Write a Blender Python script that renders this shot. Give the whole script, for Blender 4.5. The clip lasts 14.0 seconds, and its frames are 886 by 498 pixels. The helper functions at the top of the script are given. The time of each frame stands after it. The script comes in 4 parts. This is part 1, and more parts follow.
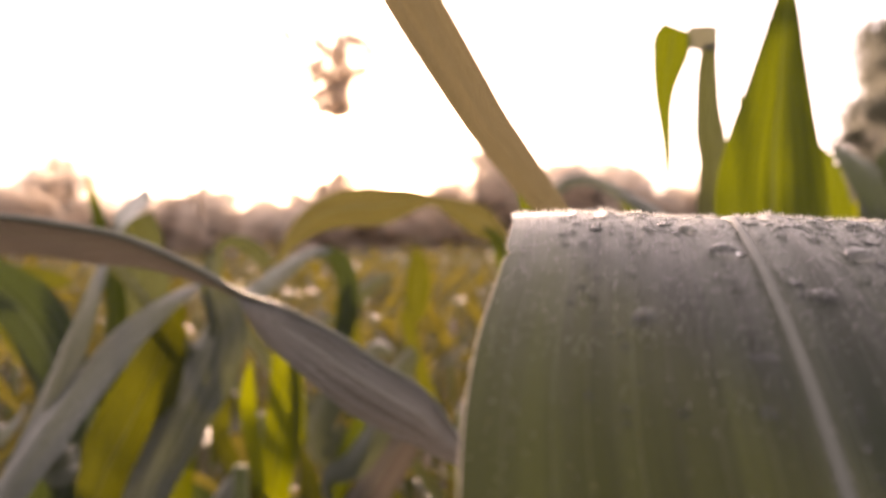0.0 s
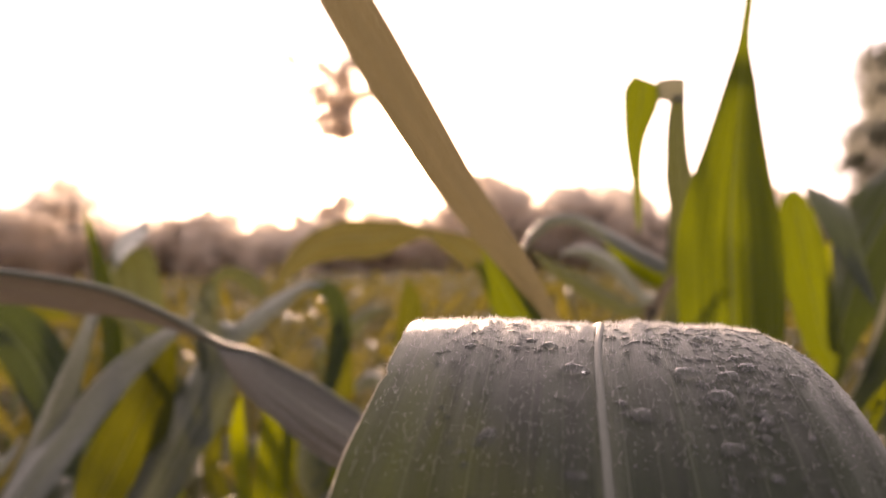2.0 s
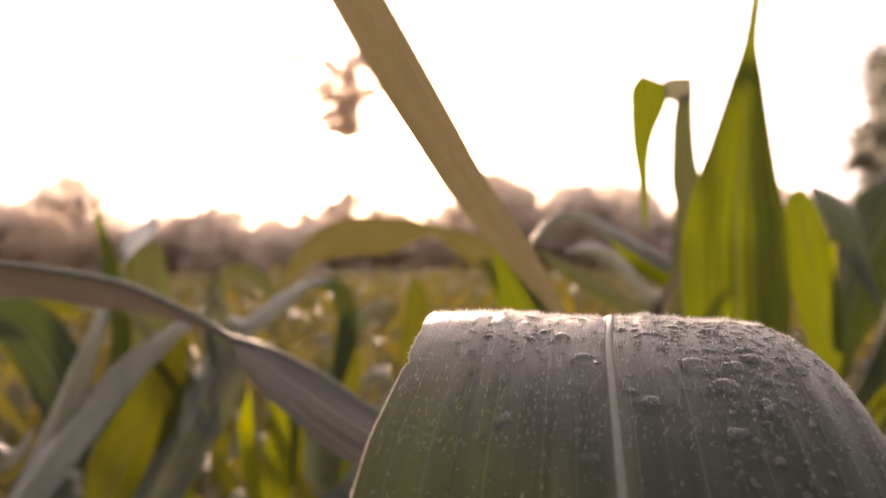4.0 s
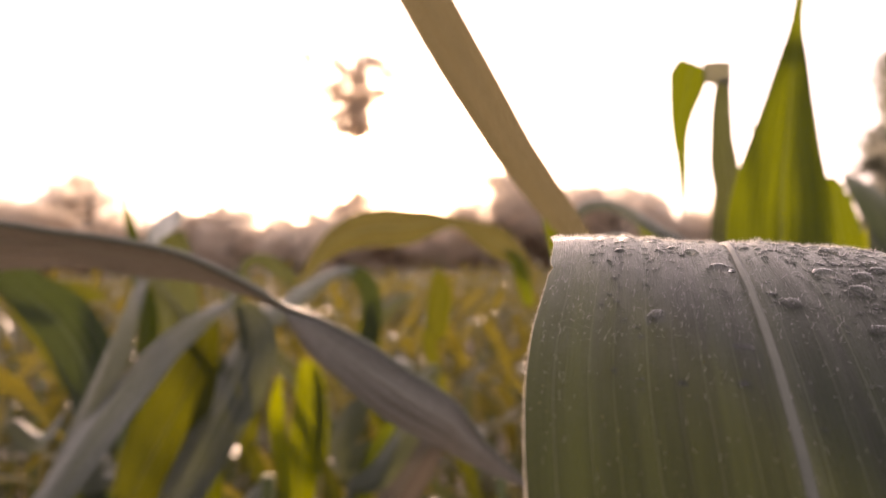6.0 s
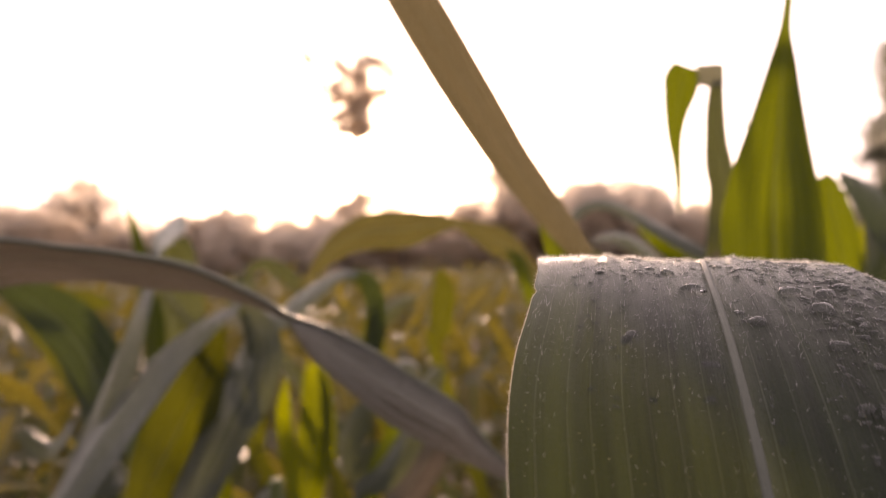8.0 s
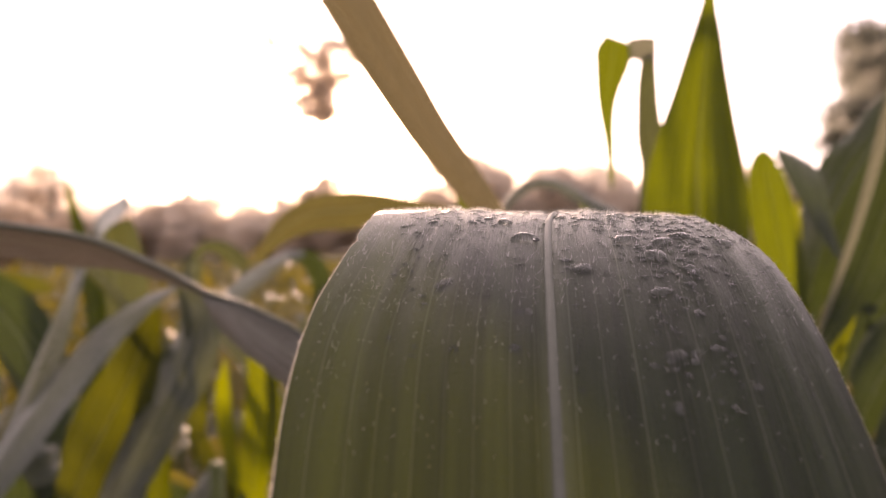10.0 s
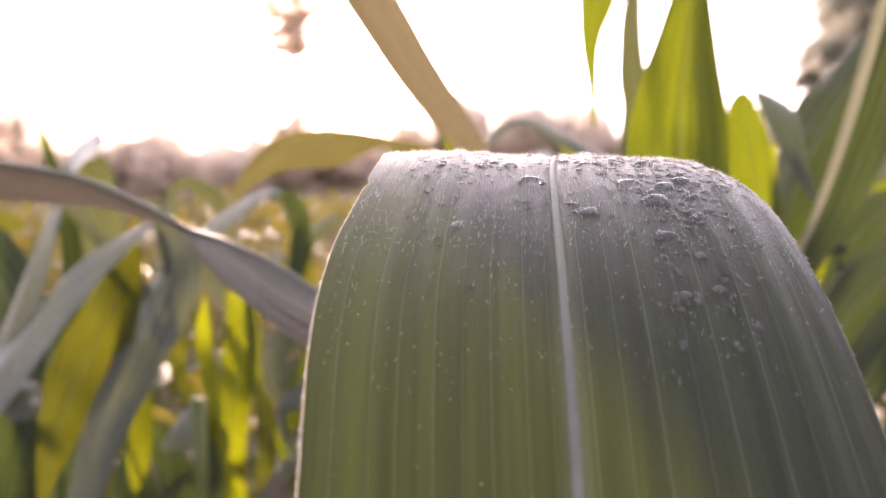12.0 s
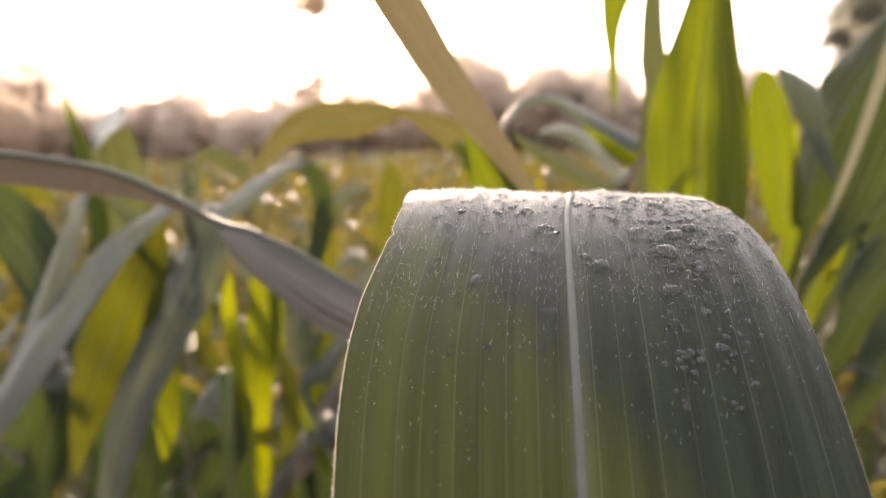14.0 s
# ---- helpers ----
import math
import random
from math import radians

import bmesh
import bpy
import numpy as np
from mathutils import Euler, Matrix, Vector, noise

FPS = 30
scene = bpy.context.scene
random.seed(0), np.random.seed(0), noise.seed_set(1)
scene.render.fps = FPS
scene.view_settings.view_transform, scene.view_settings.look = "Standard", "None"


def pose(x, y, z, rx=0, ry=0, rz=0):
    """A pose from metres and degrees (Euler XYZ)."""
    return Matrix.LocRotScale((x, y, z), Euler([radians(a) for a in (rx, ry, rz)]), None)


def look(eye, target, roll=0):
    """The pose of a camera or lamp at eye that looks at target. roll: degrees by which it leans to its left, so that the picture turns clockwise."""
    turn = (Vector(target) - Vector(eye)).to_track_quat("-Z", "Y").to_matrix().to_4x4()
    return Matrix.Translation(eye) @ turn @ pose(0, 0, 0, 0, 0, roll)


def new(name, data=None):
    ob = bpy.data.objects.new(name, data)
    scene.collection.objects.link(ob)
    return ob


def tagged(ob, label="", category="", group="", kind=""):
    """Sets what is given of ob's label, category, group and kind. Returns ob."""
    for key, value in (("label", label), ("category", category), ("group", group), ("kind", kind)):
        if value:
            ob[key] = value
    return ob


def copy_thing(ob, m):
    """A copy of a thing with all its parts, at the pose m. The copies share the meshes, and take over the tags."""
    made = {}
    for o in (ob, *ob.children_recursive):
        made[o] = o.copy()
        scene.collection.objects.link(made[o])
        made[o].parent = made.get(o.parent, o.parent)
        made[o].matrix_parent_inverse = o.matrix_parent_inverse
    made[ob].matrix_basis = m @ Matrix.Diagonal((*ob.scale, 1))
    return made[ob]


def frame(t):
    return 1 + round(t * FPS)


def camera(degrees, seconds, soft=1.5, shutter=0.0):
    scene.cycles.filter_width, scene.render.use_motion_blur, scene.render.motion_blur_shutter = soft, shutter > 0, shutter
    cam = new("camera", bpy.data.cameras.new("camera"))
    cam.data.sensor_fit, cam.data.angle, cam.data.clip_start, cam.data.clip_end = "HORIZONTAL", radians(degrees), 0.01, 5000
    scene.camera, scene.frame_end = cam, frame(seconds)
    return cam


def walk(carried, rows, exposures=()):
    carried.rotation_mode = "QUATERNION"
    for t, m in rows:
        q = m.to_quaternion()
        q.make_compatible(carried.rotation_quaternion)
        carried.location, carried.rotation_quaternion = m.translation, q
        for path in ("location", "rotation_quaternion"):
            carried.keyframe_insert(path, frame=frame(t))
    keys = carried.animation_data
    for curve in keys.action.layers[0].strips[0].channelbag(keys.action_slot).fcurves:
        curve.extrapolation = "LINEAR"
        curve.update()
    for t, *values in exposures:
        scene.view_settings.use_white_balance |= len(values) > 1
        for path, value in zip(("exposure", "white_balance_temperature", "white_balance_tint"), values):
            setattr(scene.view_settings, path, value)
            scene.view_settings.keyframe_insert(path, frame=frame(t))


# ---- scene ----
cam = camera(54.8, 14.0, soft=1.1)
PATH = [
    (0.0, (0.01332, 0.01478, 1.51238), (-0.0025, 2.01465, 1.52794), -1.49),
    (0.5, (0.01376, 0.01225, 1.51405), (-0.00483, 2.01202, 1.53826), -1.75),
    (1.0, (0.01604, 0.0078, 1.51863), (-0.00409, 2.00716, 1.56485), -1.55),
    (1.5, (0.024, 4e-05, 1.52215), (0.00269, 1.99894, 1.58501), -1.37),
    (2.0, (0.02902, -0.00362, 1.52493), (0.00669, 1.9951, 1.59294), -1.45),
    (4.5, (0.02512, -0.01014, 1.52375), (-0.01372, 1.98863, 1.58224), -1.02),
    (5.0, (0.02001, -0.01051, 1.51817), (-0.02414, 1.9883, 1.57131), -0.89),
    (5.5, (0.01166, -0.01258, 1.51091), (-0.03852, 1.98586, 1.57175), -0.73),
    (6.0, (0.00723, -0.01511, 1.51127), (-0.04586, 1.98308, 1.57782), -0.7),
    (6.5, (0.00481, -0.01795, 1.51304), (-0.0552, 1.98001, 1.58052), -0.93),
    (7.0, (0.00562, -0.01801, 1.51201), (-0.05798, 1.97982, 1.58005), -1.05),
    (7.5, (0.0056, -0.01909, 1.51223), (-0.05974, 1.97874, 1.57841), -1.11),
    (8.0, (0.0097, -0.02456, 1.51543), (-0.05286, 1.9735, 1.57728), -1.82),
    (10.5, (0.0329, -0.01531, 1.50852), (0.06537, 1.9844, 1.51846), -1.92),
    (11.0, (0.03176, -0.01687, 1.50926), (0.07699, 1.98258, 1.49685), -1.84),
    (11.5, (0.03087, -0.01765, 1.50822), (0.08782, 1.98066, 1.44887), -2.03),
    (12.0, (0.02607, -0.01984, 1.51007), (0.09863, 1.97511, 1.38799), -1.78),
    (12.5, (0.02573, -0.01518, 1.51014), (0.09092, 1.97198, 1.29352), -1.94),
    (13.0, (0.02536, -0.01749, 1.51541), (0.0908, 1.97016, 1.30344), -1.25),
    (13.5, (0.02437, -0.01966, 1.51885), (0.08995, 1.96855, 1.31217), -0.85),
    (14.0, (0.02638, -0.02675, 1.52428), (0.04764, 1.96199, 1.31344), -1.78),
]
STOPS = [(0.0, 0.64), (0.8, 0.50), (2.0, 0.42), (4.5, 0.46), (5.5, 0.57), (6.2, 0.34), (7.0, 0.2), (8.0, 0.2), (10.3, 0.55), (11.0, 0.82), (11.6, 1.25), (12.0, 1.40), (12.4, 1.68), (13.0, 1.78), (13.6, 1.52), (14.0, 1.08)]
BALANCE = {10.3: (7900, 41), 11.0: (7700, 41), 11.6: (7350, 41), 12.0: (6950, 40), 12.4: (6980, 35), 13.0: (7200, 29), 13.6: (7300, 26), 14.0: (7300, 26)}
EXPOSURES = [(t, stops + 0.7, *BALANCE.get(t, (8050, 38))) for t, stops in STOPS]
walk(cam, [(t, look(eye, target, roll)) for t, eye, target, roll in PATH], EXPOSURES)
# close focus on the dewy leaf, as a small phone lens gives it
cam.data.dof.use_dof = True
cam.data.dof.focus_distance = 0.134
cam.data.dof.aperture_fstop = 18.0

# ---- light ----
SUN_DIR = Vector((-4.9, 60.0, 8.6)).normalized()
ELEV = math.asin(SUN_DIR.z)
AZIM = math.atan2(SUN_DIR.x, SUN_DIR.y)

world = bpy.data.worlds.new("morning_sky")
scene.world = world
world.use_nodes = True
wn, wl = world.node_tree.nodes, world.node_tree.links
sky = wn.new("ShaderNodeTexSky")
sky.sky_type = "NISHITA"
sky.sun_disc = False
sky.sun_elevation, sky.sun_rotation = ELEV, AZIM
sky.air_density, sky.dust_density, sky.ozone_density = 1.0, 3.0, 1.0
bg = wn["Background"]
# morning mist whitens the clear-sky colour
mist = wn.new("ShaderNodeMix")
mist.data_type = "RGBA"
mist.inputs["Factor"].default_value = 0.55
mist.inputs["B"].default_value = (4.0, 4.1, 4.3, 1)
wl.new(sky.outputs[0], mist.inputs["A"])
# bright aureole that the mist spreads round the low sun
way = wn.new("ShaderNodeTexCoord")
dot = wn.new("ShaderNodeVectorMath")
dot.operation = "DOT_PRODUCT"
dot.inputs[1].default_value = SUN_DIR
wl.new(way.outputs["Generated"], dot.inputs[0])
clip = wn.new("ShaderNodeMath")
clip.operation = "MAXIMUM"
clip.inputs[1].default_value = 0.0
wl.new(dot.outputs["Value"], clip.inputs[0])
total = mist.outputs["Result"]
for sharp, tint in ((3.0, (13.0, 13.4, 14.0)), (50.0, (22.0, 18.0, 13.0)), (1500.0, (400.0, 290.0, 170.0))):
    power = wn.new("ShaderNodeMath")
    power.operation = "POWER"
    power.inputs[1].default_value = sharp
    wl.new(clip.outputs[0], power.inputs[0])
    glow = wn.new("ShaderNodeVectorMath")
    glow.operation = "MULTIPLY_ADD"
    glow.inputs[1].default_value = tint
    wl.new(power.outputs[0], glow.inputs[0])
    wl.new(total, glow.inputs[2])
    total = glow.outputs[0]
wl.new(total, bg.inputs["Color"])
bg.inputs["Strength"].default_value = 0.1

sun = new("sun", bpy.data.lights.new("sun", "SUN"))
sun.data.energy, sun.data.angle, sun.data.color = 5.0, radians(6.0), (1.0, 0.86, 0.66)
sun.matrix_world = look(SUN_DIR * 100, (0, 0, 0))


# ---- materials ----
def material(name):
    m = bpy.data.materials.new(name)
    m.use_nodes = True
    nt = m.node_tree
    return m, nt, nt.nodes["Principled BSDF"], nt.nodes["Material Output"]


def node(nt, kind, links=None, **values):
    n = nt.nodes.new(kind)
    for key, value in values.items():
        n.inputs[key].default_value = value
    for key, src in (links or {}).items():
        nt.links.new(src, n.inputs[key])
    return n


def maths(nt, op, a, b=0.0):
    n = nt.nodes.new("ShaderNodeMath")
    n.operation = op
    for i, v in enumerate((a, b)):
        if isinstance(v, (int, float)):
            n.inputs[i].default_value = v
        else:
            nt.links.new(v, n.inputs[i])
    return n.outputs[0]


def ramp(nt, fac, stops):
    n = nt.nodes.new("ShaderNodeValToRGB")
    while len(n.color_ramp.elements) < len(stops):
        n.color_ramp.elements.new(0.5)
    for e, (p, c) in zip(n.color_ramp.elements, stops):
        e.position, e.color = p, (*c, 1)
    nt.links.new(fac, n.inputs[0])
    return n.outputs[0]


def mixrgb(nt, fac, a, b, blend="MIX"):
    n = nt.nodes.new("ShaderNodeMix")
    n.data_type, n.blend_type = "RGBA", blend
    for key, v in (("Factor", fac), ("A", a), ("B", b)):
        if isinstance(v, (int, float)):
            n.inputs[key].default_value = v
        elif isinstance(v, tuple):
            n.inputs[key].default_value = (*v, 1)
        else:
            nt.links.new(v, n.inputs[key])
    return n.outputs["Result"]


def leaf_material(name, dark, light, glow, through_light, veins, rough, sheen, bump, thin=12.0, wet=0.0, shine=0.5, vein_share=0.35):
    """Leaf blade: u runs across, v along in decimetres. Ribbed veins, a pale midrib, light passing through."""
    m, nt, bsdf, out = material(name)
    uv = node(nt, "ShaderNodeTexCoord").outputs["UV"]
    sep = node(nt, "ShaderNodeSeparateXYZ", {"Vector": uv})
    u, v = sep.outputs["X"], sep.outputs["Y"]
    info = node(nt, "ShaderNodeObjectInfo").outputs["Random"]
    # streaks along the blade at two scales
    stretch = node(nt, "ShaderNodeCombineXYZ", {"X": maths(nt, "MULTIPLY", u, 26.0), "Y": maths(nt, "MULTIPLY", v, 1.1), "Z": maths(nt, "MULTIPLY", info, 9.0)})
    streak = node(nt, "ShaderNodeTexNoise", {"Vector": stretch.outputs[0]}, Scale=1.0, Detail=5.0, Roughness=0.6).outputs["Fac"]
    sharp = node(nt, "ShaderNodeMapRange", {"Value": streak}).outputs["Result"]
    for socket, value in (("From Min", 0.30), ("From Max", 0.70)):
        sharp.node.inputs[socket].default_value = value
    blot = node(nt, "ShaderNodeCombineXYZ", {"X": maths(nt, "MULTIPLY", u, 3.0), "Y": maths(nt, "MULTIPLY", v, 2.0), "Z": maths(nt, "MULTIPLY", info, 17.0)})
    stain = node(nt, "ShaderNodeTexNoise", {"Vector": blot.outputs[0]}, Scale=1.4, Detail=4.0, Roughness=0.65).outputs["Fac"]
    # veins stand at uneven steps
    uneven = maths(nt, "ADD", u, maths(nt, "MULTIPLY", maths(nt, "SINE", maths(nt, "MULTIPLY", u, 43.0)), 0.006))
    rib = maths(nt, "ABSOLUTE", maths(nt, "SINE", maths(nt, "MULTIPLY", u, math.pi * veins)))
    rib = maths(nt, "POWER", rib, 6.0)
    vein = maths(nt, "POWER", maths(nt, "SUBTRACT", 1.0, maths(nt, "ABSOLUTE", maths(nt, "SINE", maths(nt, "MULTIPLY", uneven, math.pi * veins * 0.5)))), thin)
    vein = maths(nt, "MULTIPLY", vein, maths(nt, "MULTIPLY", streak, 1.5))
    mid = maths(nt, "SUBTRACT", 1.0, maths(nt, "MULTIPLY", maths(nt, "ABSOLUTE", maths(nt, "SUBTRACT", u, 0.5)), 30.0))
    mid = maths(nt, "MAXIMUM", mid, 0.0)
    colour = mixrgb(nt, sharp, dark, light)
    colour = mixrgb(nt, maths(nt, "MULTIPLY", stain, 0.5), colour, tuple(0.6 * c for c in dark))
    colour = mixrgb(nt, maths(nt, "MULTIPLY", vein, vein_share), colour, (0.42, 0.44, 0.34))
    colour = mixrgb(nt, maths(nt, "MULTIPLY", mid, 0.7), colour, (0.26, 0.29, 0.20))
    hue = node(nt, "ShaderNodeHueSaturation", {"Color": colour, "Value": maths(nt, "ADD", maths(nt, "MULTIPLY", info, 0.5), 0.75)}, Saturation=1.0)
    bsdf.inputs["Roughness"].default_value = rough
    bsdf.inputs["Specular IOR Level"].default_value = shine
    bsdf.inputs["Sheen Weight"].default_value = sheen
    bsdf.inputs["Sheen Roughness"].default_value = 0.3
    bsdf.inputs["Sheen Tint"].default_value = (0.93, 1.0, 0.92, 1)
    nt.links.new(hue.outputs[0], bsdf.inputs["Base Color"])
    bsdf.inputs["Coat Weight"].default_value = wet
    bsdf.inputs["Coat Roughness"].default_value = 0.45
    bsdf.inputs["Coat IOR"].default_value = 1.28
    bsdf.inputs["Specular Tint"].default_value = (0.90, 1.0, 0.92, 1)
    hatch = node(nt, "ShaderNodeCombineXYZ", {"X": maths(nt, "MULTIPLY", u, 210.0), "Y": maths(nt, "MULTIPLY", v, 6.0), "Z": info})
    lines = node(nt, "ShaderNodeTexNoise", {"Vector": hatch.outputs[0]}, Scale=1.0, Detail=4.0, Roughness=0.7).outputs["Fac"]
    rib = maths(nt, "ADD", maths(nt, "MULTIPLY", rib, stain), maths(nt, "MULTIPLY", lines, 5.5))
    height = maths(nt, "ADD", maths(nt, "ADD", maths(nt, "MULTIPLY", rib, 0.4), maths(nt, "MULTIPLY", vein, 0.5 * vein_share)), maths(nt, "ADD", maths(nt, "MULTIPLY", streak, 0.9), maths(nt, "MULTIPLY", mid, 0.6)))
    # fine pimples of the skin
    pos = node(nt, "ShaderNodeTexCoord").outputs["Object"]
    grain = node(nt, "ShaderNodeTexNoise", {"Vector": pos}, Scale=1700.0, Detail=3.0, Roughness=0.7).outputs["Fac"]
    height = maths(nt, "ADD", height, maths(nt, "MULTIPLY", grain, 0.6))
    bmp = node(nt, "ShaderNodeBump", {"Height": height}, Strength=bump, Distance=0.0009)
    nt.links.new(bmp.outputs[0], bsdf.inputs["Normal"])
    glowing = mixrgb(nt, sharp, tuple(0.75 * c for c in glow), tuple(min(1.0, 1.6 * c) for c in glow))
    glowing = mixrgb(nt, maths(nt, "MULTIPLY", mid, 0.6), glowing, tuple(0.45 * c for c in glow))
    trans = node(nt, "ShaderNodeBsdfTranslucent", {"Color": glowing})
    mix = node(nt, "ShaderNodeMixShader", Fac=through_light)
    nt.links.new(bsdf.outputs[0], mix.inputs[1])
    nt.links.new(trans.outputs[0], mix.inputs[2])
    nt.links.new(mix.outputs[0], out.inputs["Surface"])
    return m


LEAF_DEWY = leaf_material("dewy_leaf", (0.010, 0.021, 0.007), (0.042, 0.070, 0.030), (0.20, 0.258, 0.001), 0.053, 34.0, 0.42, 0.26, 1.0, 40.0, 0.76, 0.28, 0.6)
LEAF = leaf_material("corn_leaf", (0.038, 0.062, 0.018), (0.070, 0.100, 0.030), (0.225, 0.290, 0.001), 0.15, 40.0, 0.38, 0.06, 0.8, 12.0, 0.0, 0.3)
LEAF_BACKLIT = leaf_material("backlit_corn_leaf", (0.045, 0.065, 0.015), (0.080, 0.105, 0.028), (0.29, 0.335, 0.001), 0.22, 40.0, 0.38, 0.06, 0.8, 12.0, 0.0, 0.3)
LEAF_OLIVE = leaf_material("olive_corn_leaf", (0.036, 0.050, 0.016), (0.066, 0.082, 0.030), (0.19, 0.205, 0.004), 0.14, 40.0, 0.38, 0.10, 0.8, 12.0, 0.0, 0.3)
LEAF_DEEP = leaf_material("deep_green_shaded_corn_leaf", (0.024, 0.042, 0.022), (0.048, 0.072, 0.042), (0.10, 0.15, 0.02), 0.10, 40.0, 0.38, 0.2, 0.9, 12.0, 0.0, 0.35)
LEAF_SHEEN_DRY = leaf_material("sheen_greyed_and_dry_leaf", (0.056, 0.049, 0.040), (0.108, 0.095, 0.080), (0.17, 0.145, 0.115), 0.11, 40.0, 0.36, 0.5, 1.0, 12.0, 0.15)
LEAF_SKYGREY = leaf_material("sky_greyed_corn_leaf", (0.048, 0.060, 0.048), (0.092, 0.108, 0.090), (0.17, 0.20, 0.04), 0.11, 40.0, 0.36, 0.42, 0.9)
LEAF_GLARE = leaf_material("glare_tinted_corn_leaf", (0.050, 0.050, 0.026), (0.088, 0.084, 0.046), (0.205, 0.185, 0.035), 0.13, 40.0, 0.38, 0.3, 0.8)
LEAF_GLINT = leaf_material("dew_glint_corn_leaf", (0.082, 0.10, 0.076), (0.17, 0.20, 0.158), (0.18, 0.21, 0.07), 0.10, 40.0, 0.30, 0.8, 0.9, 12.0, 0.5, 0.5)
LEAF_SKYLIT = leaf_material("sky_lit_leaf_edge", (0.15, 0.165, 0.135), (0.25, 0.265, 0.22), (0.28, 0.29, 0.18), 0.15, 40.0, 0.4, 0.5, 0.8)
LEAF_FLARE = leaf_material("flare_gilded_corn_leaf", (0.090, 0.082, 0.058), (0.145, 0.130, 0.098), (0.25, 0.215, 0.10), 0.13, 40.0, 0.38, 0.5, 0.9)
LEAF_FIELD = leaf_material("field_leaf", (0.052, 0.056, 0.028), (0.096, 0.097, 0.055), (0.285, 0.24, 0.028), 0.18, 24.0, 0.5, 0.3, 0.6, 12.0, 0.0, 0.25)


def plain_material(name, a, b, scale, rough, bump=0.3, dist=0.002, detail=5.0):
    m, nt, bsdf, out = material(name)
    pos = node(nt, "ShaderNodeTexCoord").outputs["Object"]
    n1 = node(nt, "ShaderNodeTexNoise", {"Vector": pos}, Scale=scale, Detail=detail, Roughness=0.65).outputs["Fac"]
    n2 = node(nt, "ShaderNodeTexNoise", {"Vector": pos}, Scale=scale * 0.13, Detail=3.0).outputs["Fac"]
    fac = maths(nt, "MULTIPLY", maths(nt, "ADD", n1, n2), 0.5)
    nt.links.new(ramp(nt, fac, [(0.3, a), (0.7, b)]), bsdf.inputs["Base Color"])
    bsdf.inputs["Roughness"].default_value = rough
    bmp = node(nt, "ShaderNodeBump", {"Height": n1}, Strength=bump, Distance=dist)
    nt.links.new(bmp.outputs[0], bsdf.inputs["Normal"])
    return m


STALK = plain_material("corn_stalk", (0.07, 0.11, 0.03), (0.16, 0.20, 0.06), 60.0, 0.5)
SOIL = plain_material("field_soil", (0.055, 0.038, 0.024), (0.13, 0.095, 0.06), 9.0, 0.95, 0.8, 0.03)
BARK = plain_material("tree_bark", (0.05, 0.04, 0.03), (0.13, 0.10, 0.075), 7.0, 0.9, 0.8, 0.03)
RIB = plain_material("leaf_midrib", (0.11, 0.125, 0.10), (0.18, 0.195, 0.16), 400.0, 0.5, 0.3, 0.0002)


def hair_material():
    m, nt, bsdf, out = material("leaf_hair")
    isl = node(nt, "ShaderNodeNewGeometry").outputs["Random Per Island"]
    nt.links.new(ramp(nt, isl, [(0.0, (0.65, 0.65, 0.60)), (1.0, (0.92, 0.92, 0.90))]), bsdf.inputs["Base Color"])
    bsdf.inputs["Roughness"].default_value = 0.3
    trans = node(nt, "ShaderNodeBsdfTranslucent", Color=(0.96, 0.95, 0.92, 1))
    mix = node(nt, "ShaderNodeMixShader", Fac=0.82)
    nt.links.new(bsdf.outputs[0], mix.inputs[1])
    nt.links.new(trans.outputs[0], mix.inputs[2])
    nt.links.new(mix.outputs[0], out.inputs["Surface"])
    return m


HAIR = hair_material()


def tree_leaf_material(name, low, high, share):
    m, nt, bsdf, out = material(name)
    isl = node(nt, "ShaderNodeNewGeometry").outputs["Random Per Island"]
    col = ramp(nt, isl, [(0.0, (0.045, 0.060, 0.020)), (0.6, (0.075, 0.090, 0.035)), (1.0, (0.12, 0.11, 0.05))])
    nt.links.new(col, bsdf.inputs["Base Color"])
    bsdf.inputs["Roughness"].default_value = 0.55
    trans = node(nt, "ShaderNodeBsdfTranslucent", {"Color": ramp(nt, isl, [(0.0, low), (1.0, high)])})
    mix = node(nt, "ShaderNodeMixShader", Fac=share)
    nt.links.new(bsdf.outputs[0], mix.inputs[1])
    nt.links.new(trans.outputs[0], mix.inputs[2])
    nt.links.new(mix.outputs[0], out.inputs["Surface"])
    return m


TREE_LEAF = tree_leaf_material("haze_paled_tree_leaf", (0.70, 0.62, 0.53), (0.90, 0.83, 0.74), 0.90)
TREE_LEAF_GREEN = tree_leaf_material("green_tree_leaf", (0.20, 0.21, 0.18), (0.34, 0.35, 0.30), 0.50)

WATER, wnt, wb, _ = material("water")
wb.inputs["Base Color"].default_value = (0.93, 0.95, 0.93, 1)
wb.inputs["Roughness"].default_value = 0.05
wb.inputs["IOR"].default_value = 1.33
wb.inputs["Transmission Weight"].default_value = 0.94


# ---- builders ----
def mesh_object(name, verts, faces, mat, parent=None, uvs=None, smooth=True):
    me = bpy.data.meshes.new(name)
    me.from_pydata(verts, [], faces)
    if uvs is not None:
        layer = me.uv_layers.new(name="UVMap")
        loops = np.empty(len(me.loops), dtype=np.int32)
        me.loops.foreach_get("vertex_index", loops)
        layer.data.foreach_set("uv", np.asarray(uvs, dtype=np.float32)[loops].ravel())
    me.polygons.foreach_set("use_smooth", [smooth] * len(me.polygons))
    me.materials.append(mat)
    me.update()
    ob = new(name, me)
    if parent is not None:
        ob.parent = parent
    return ob


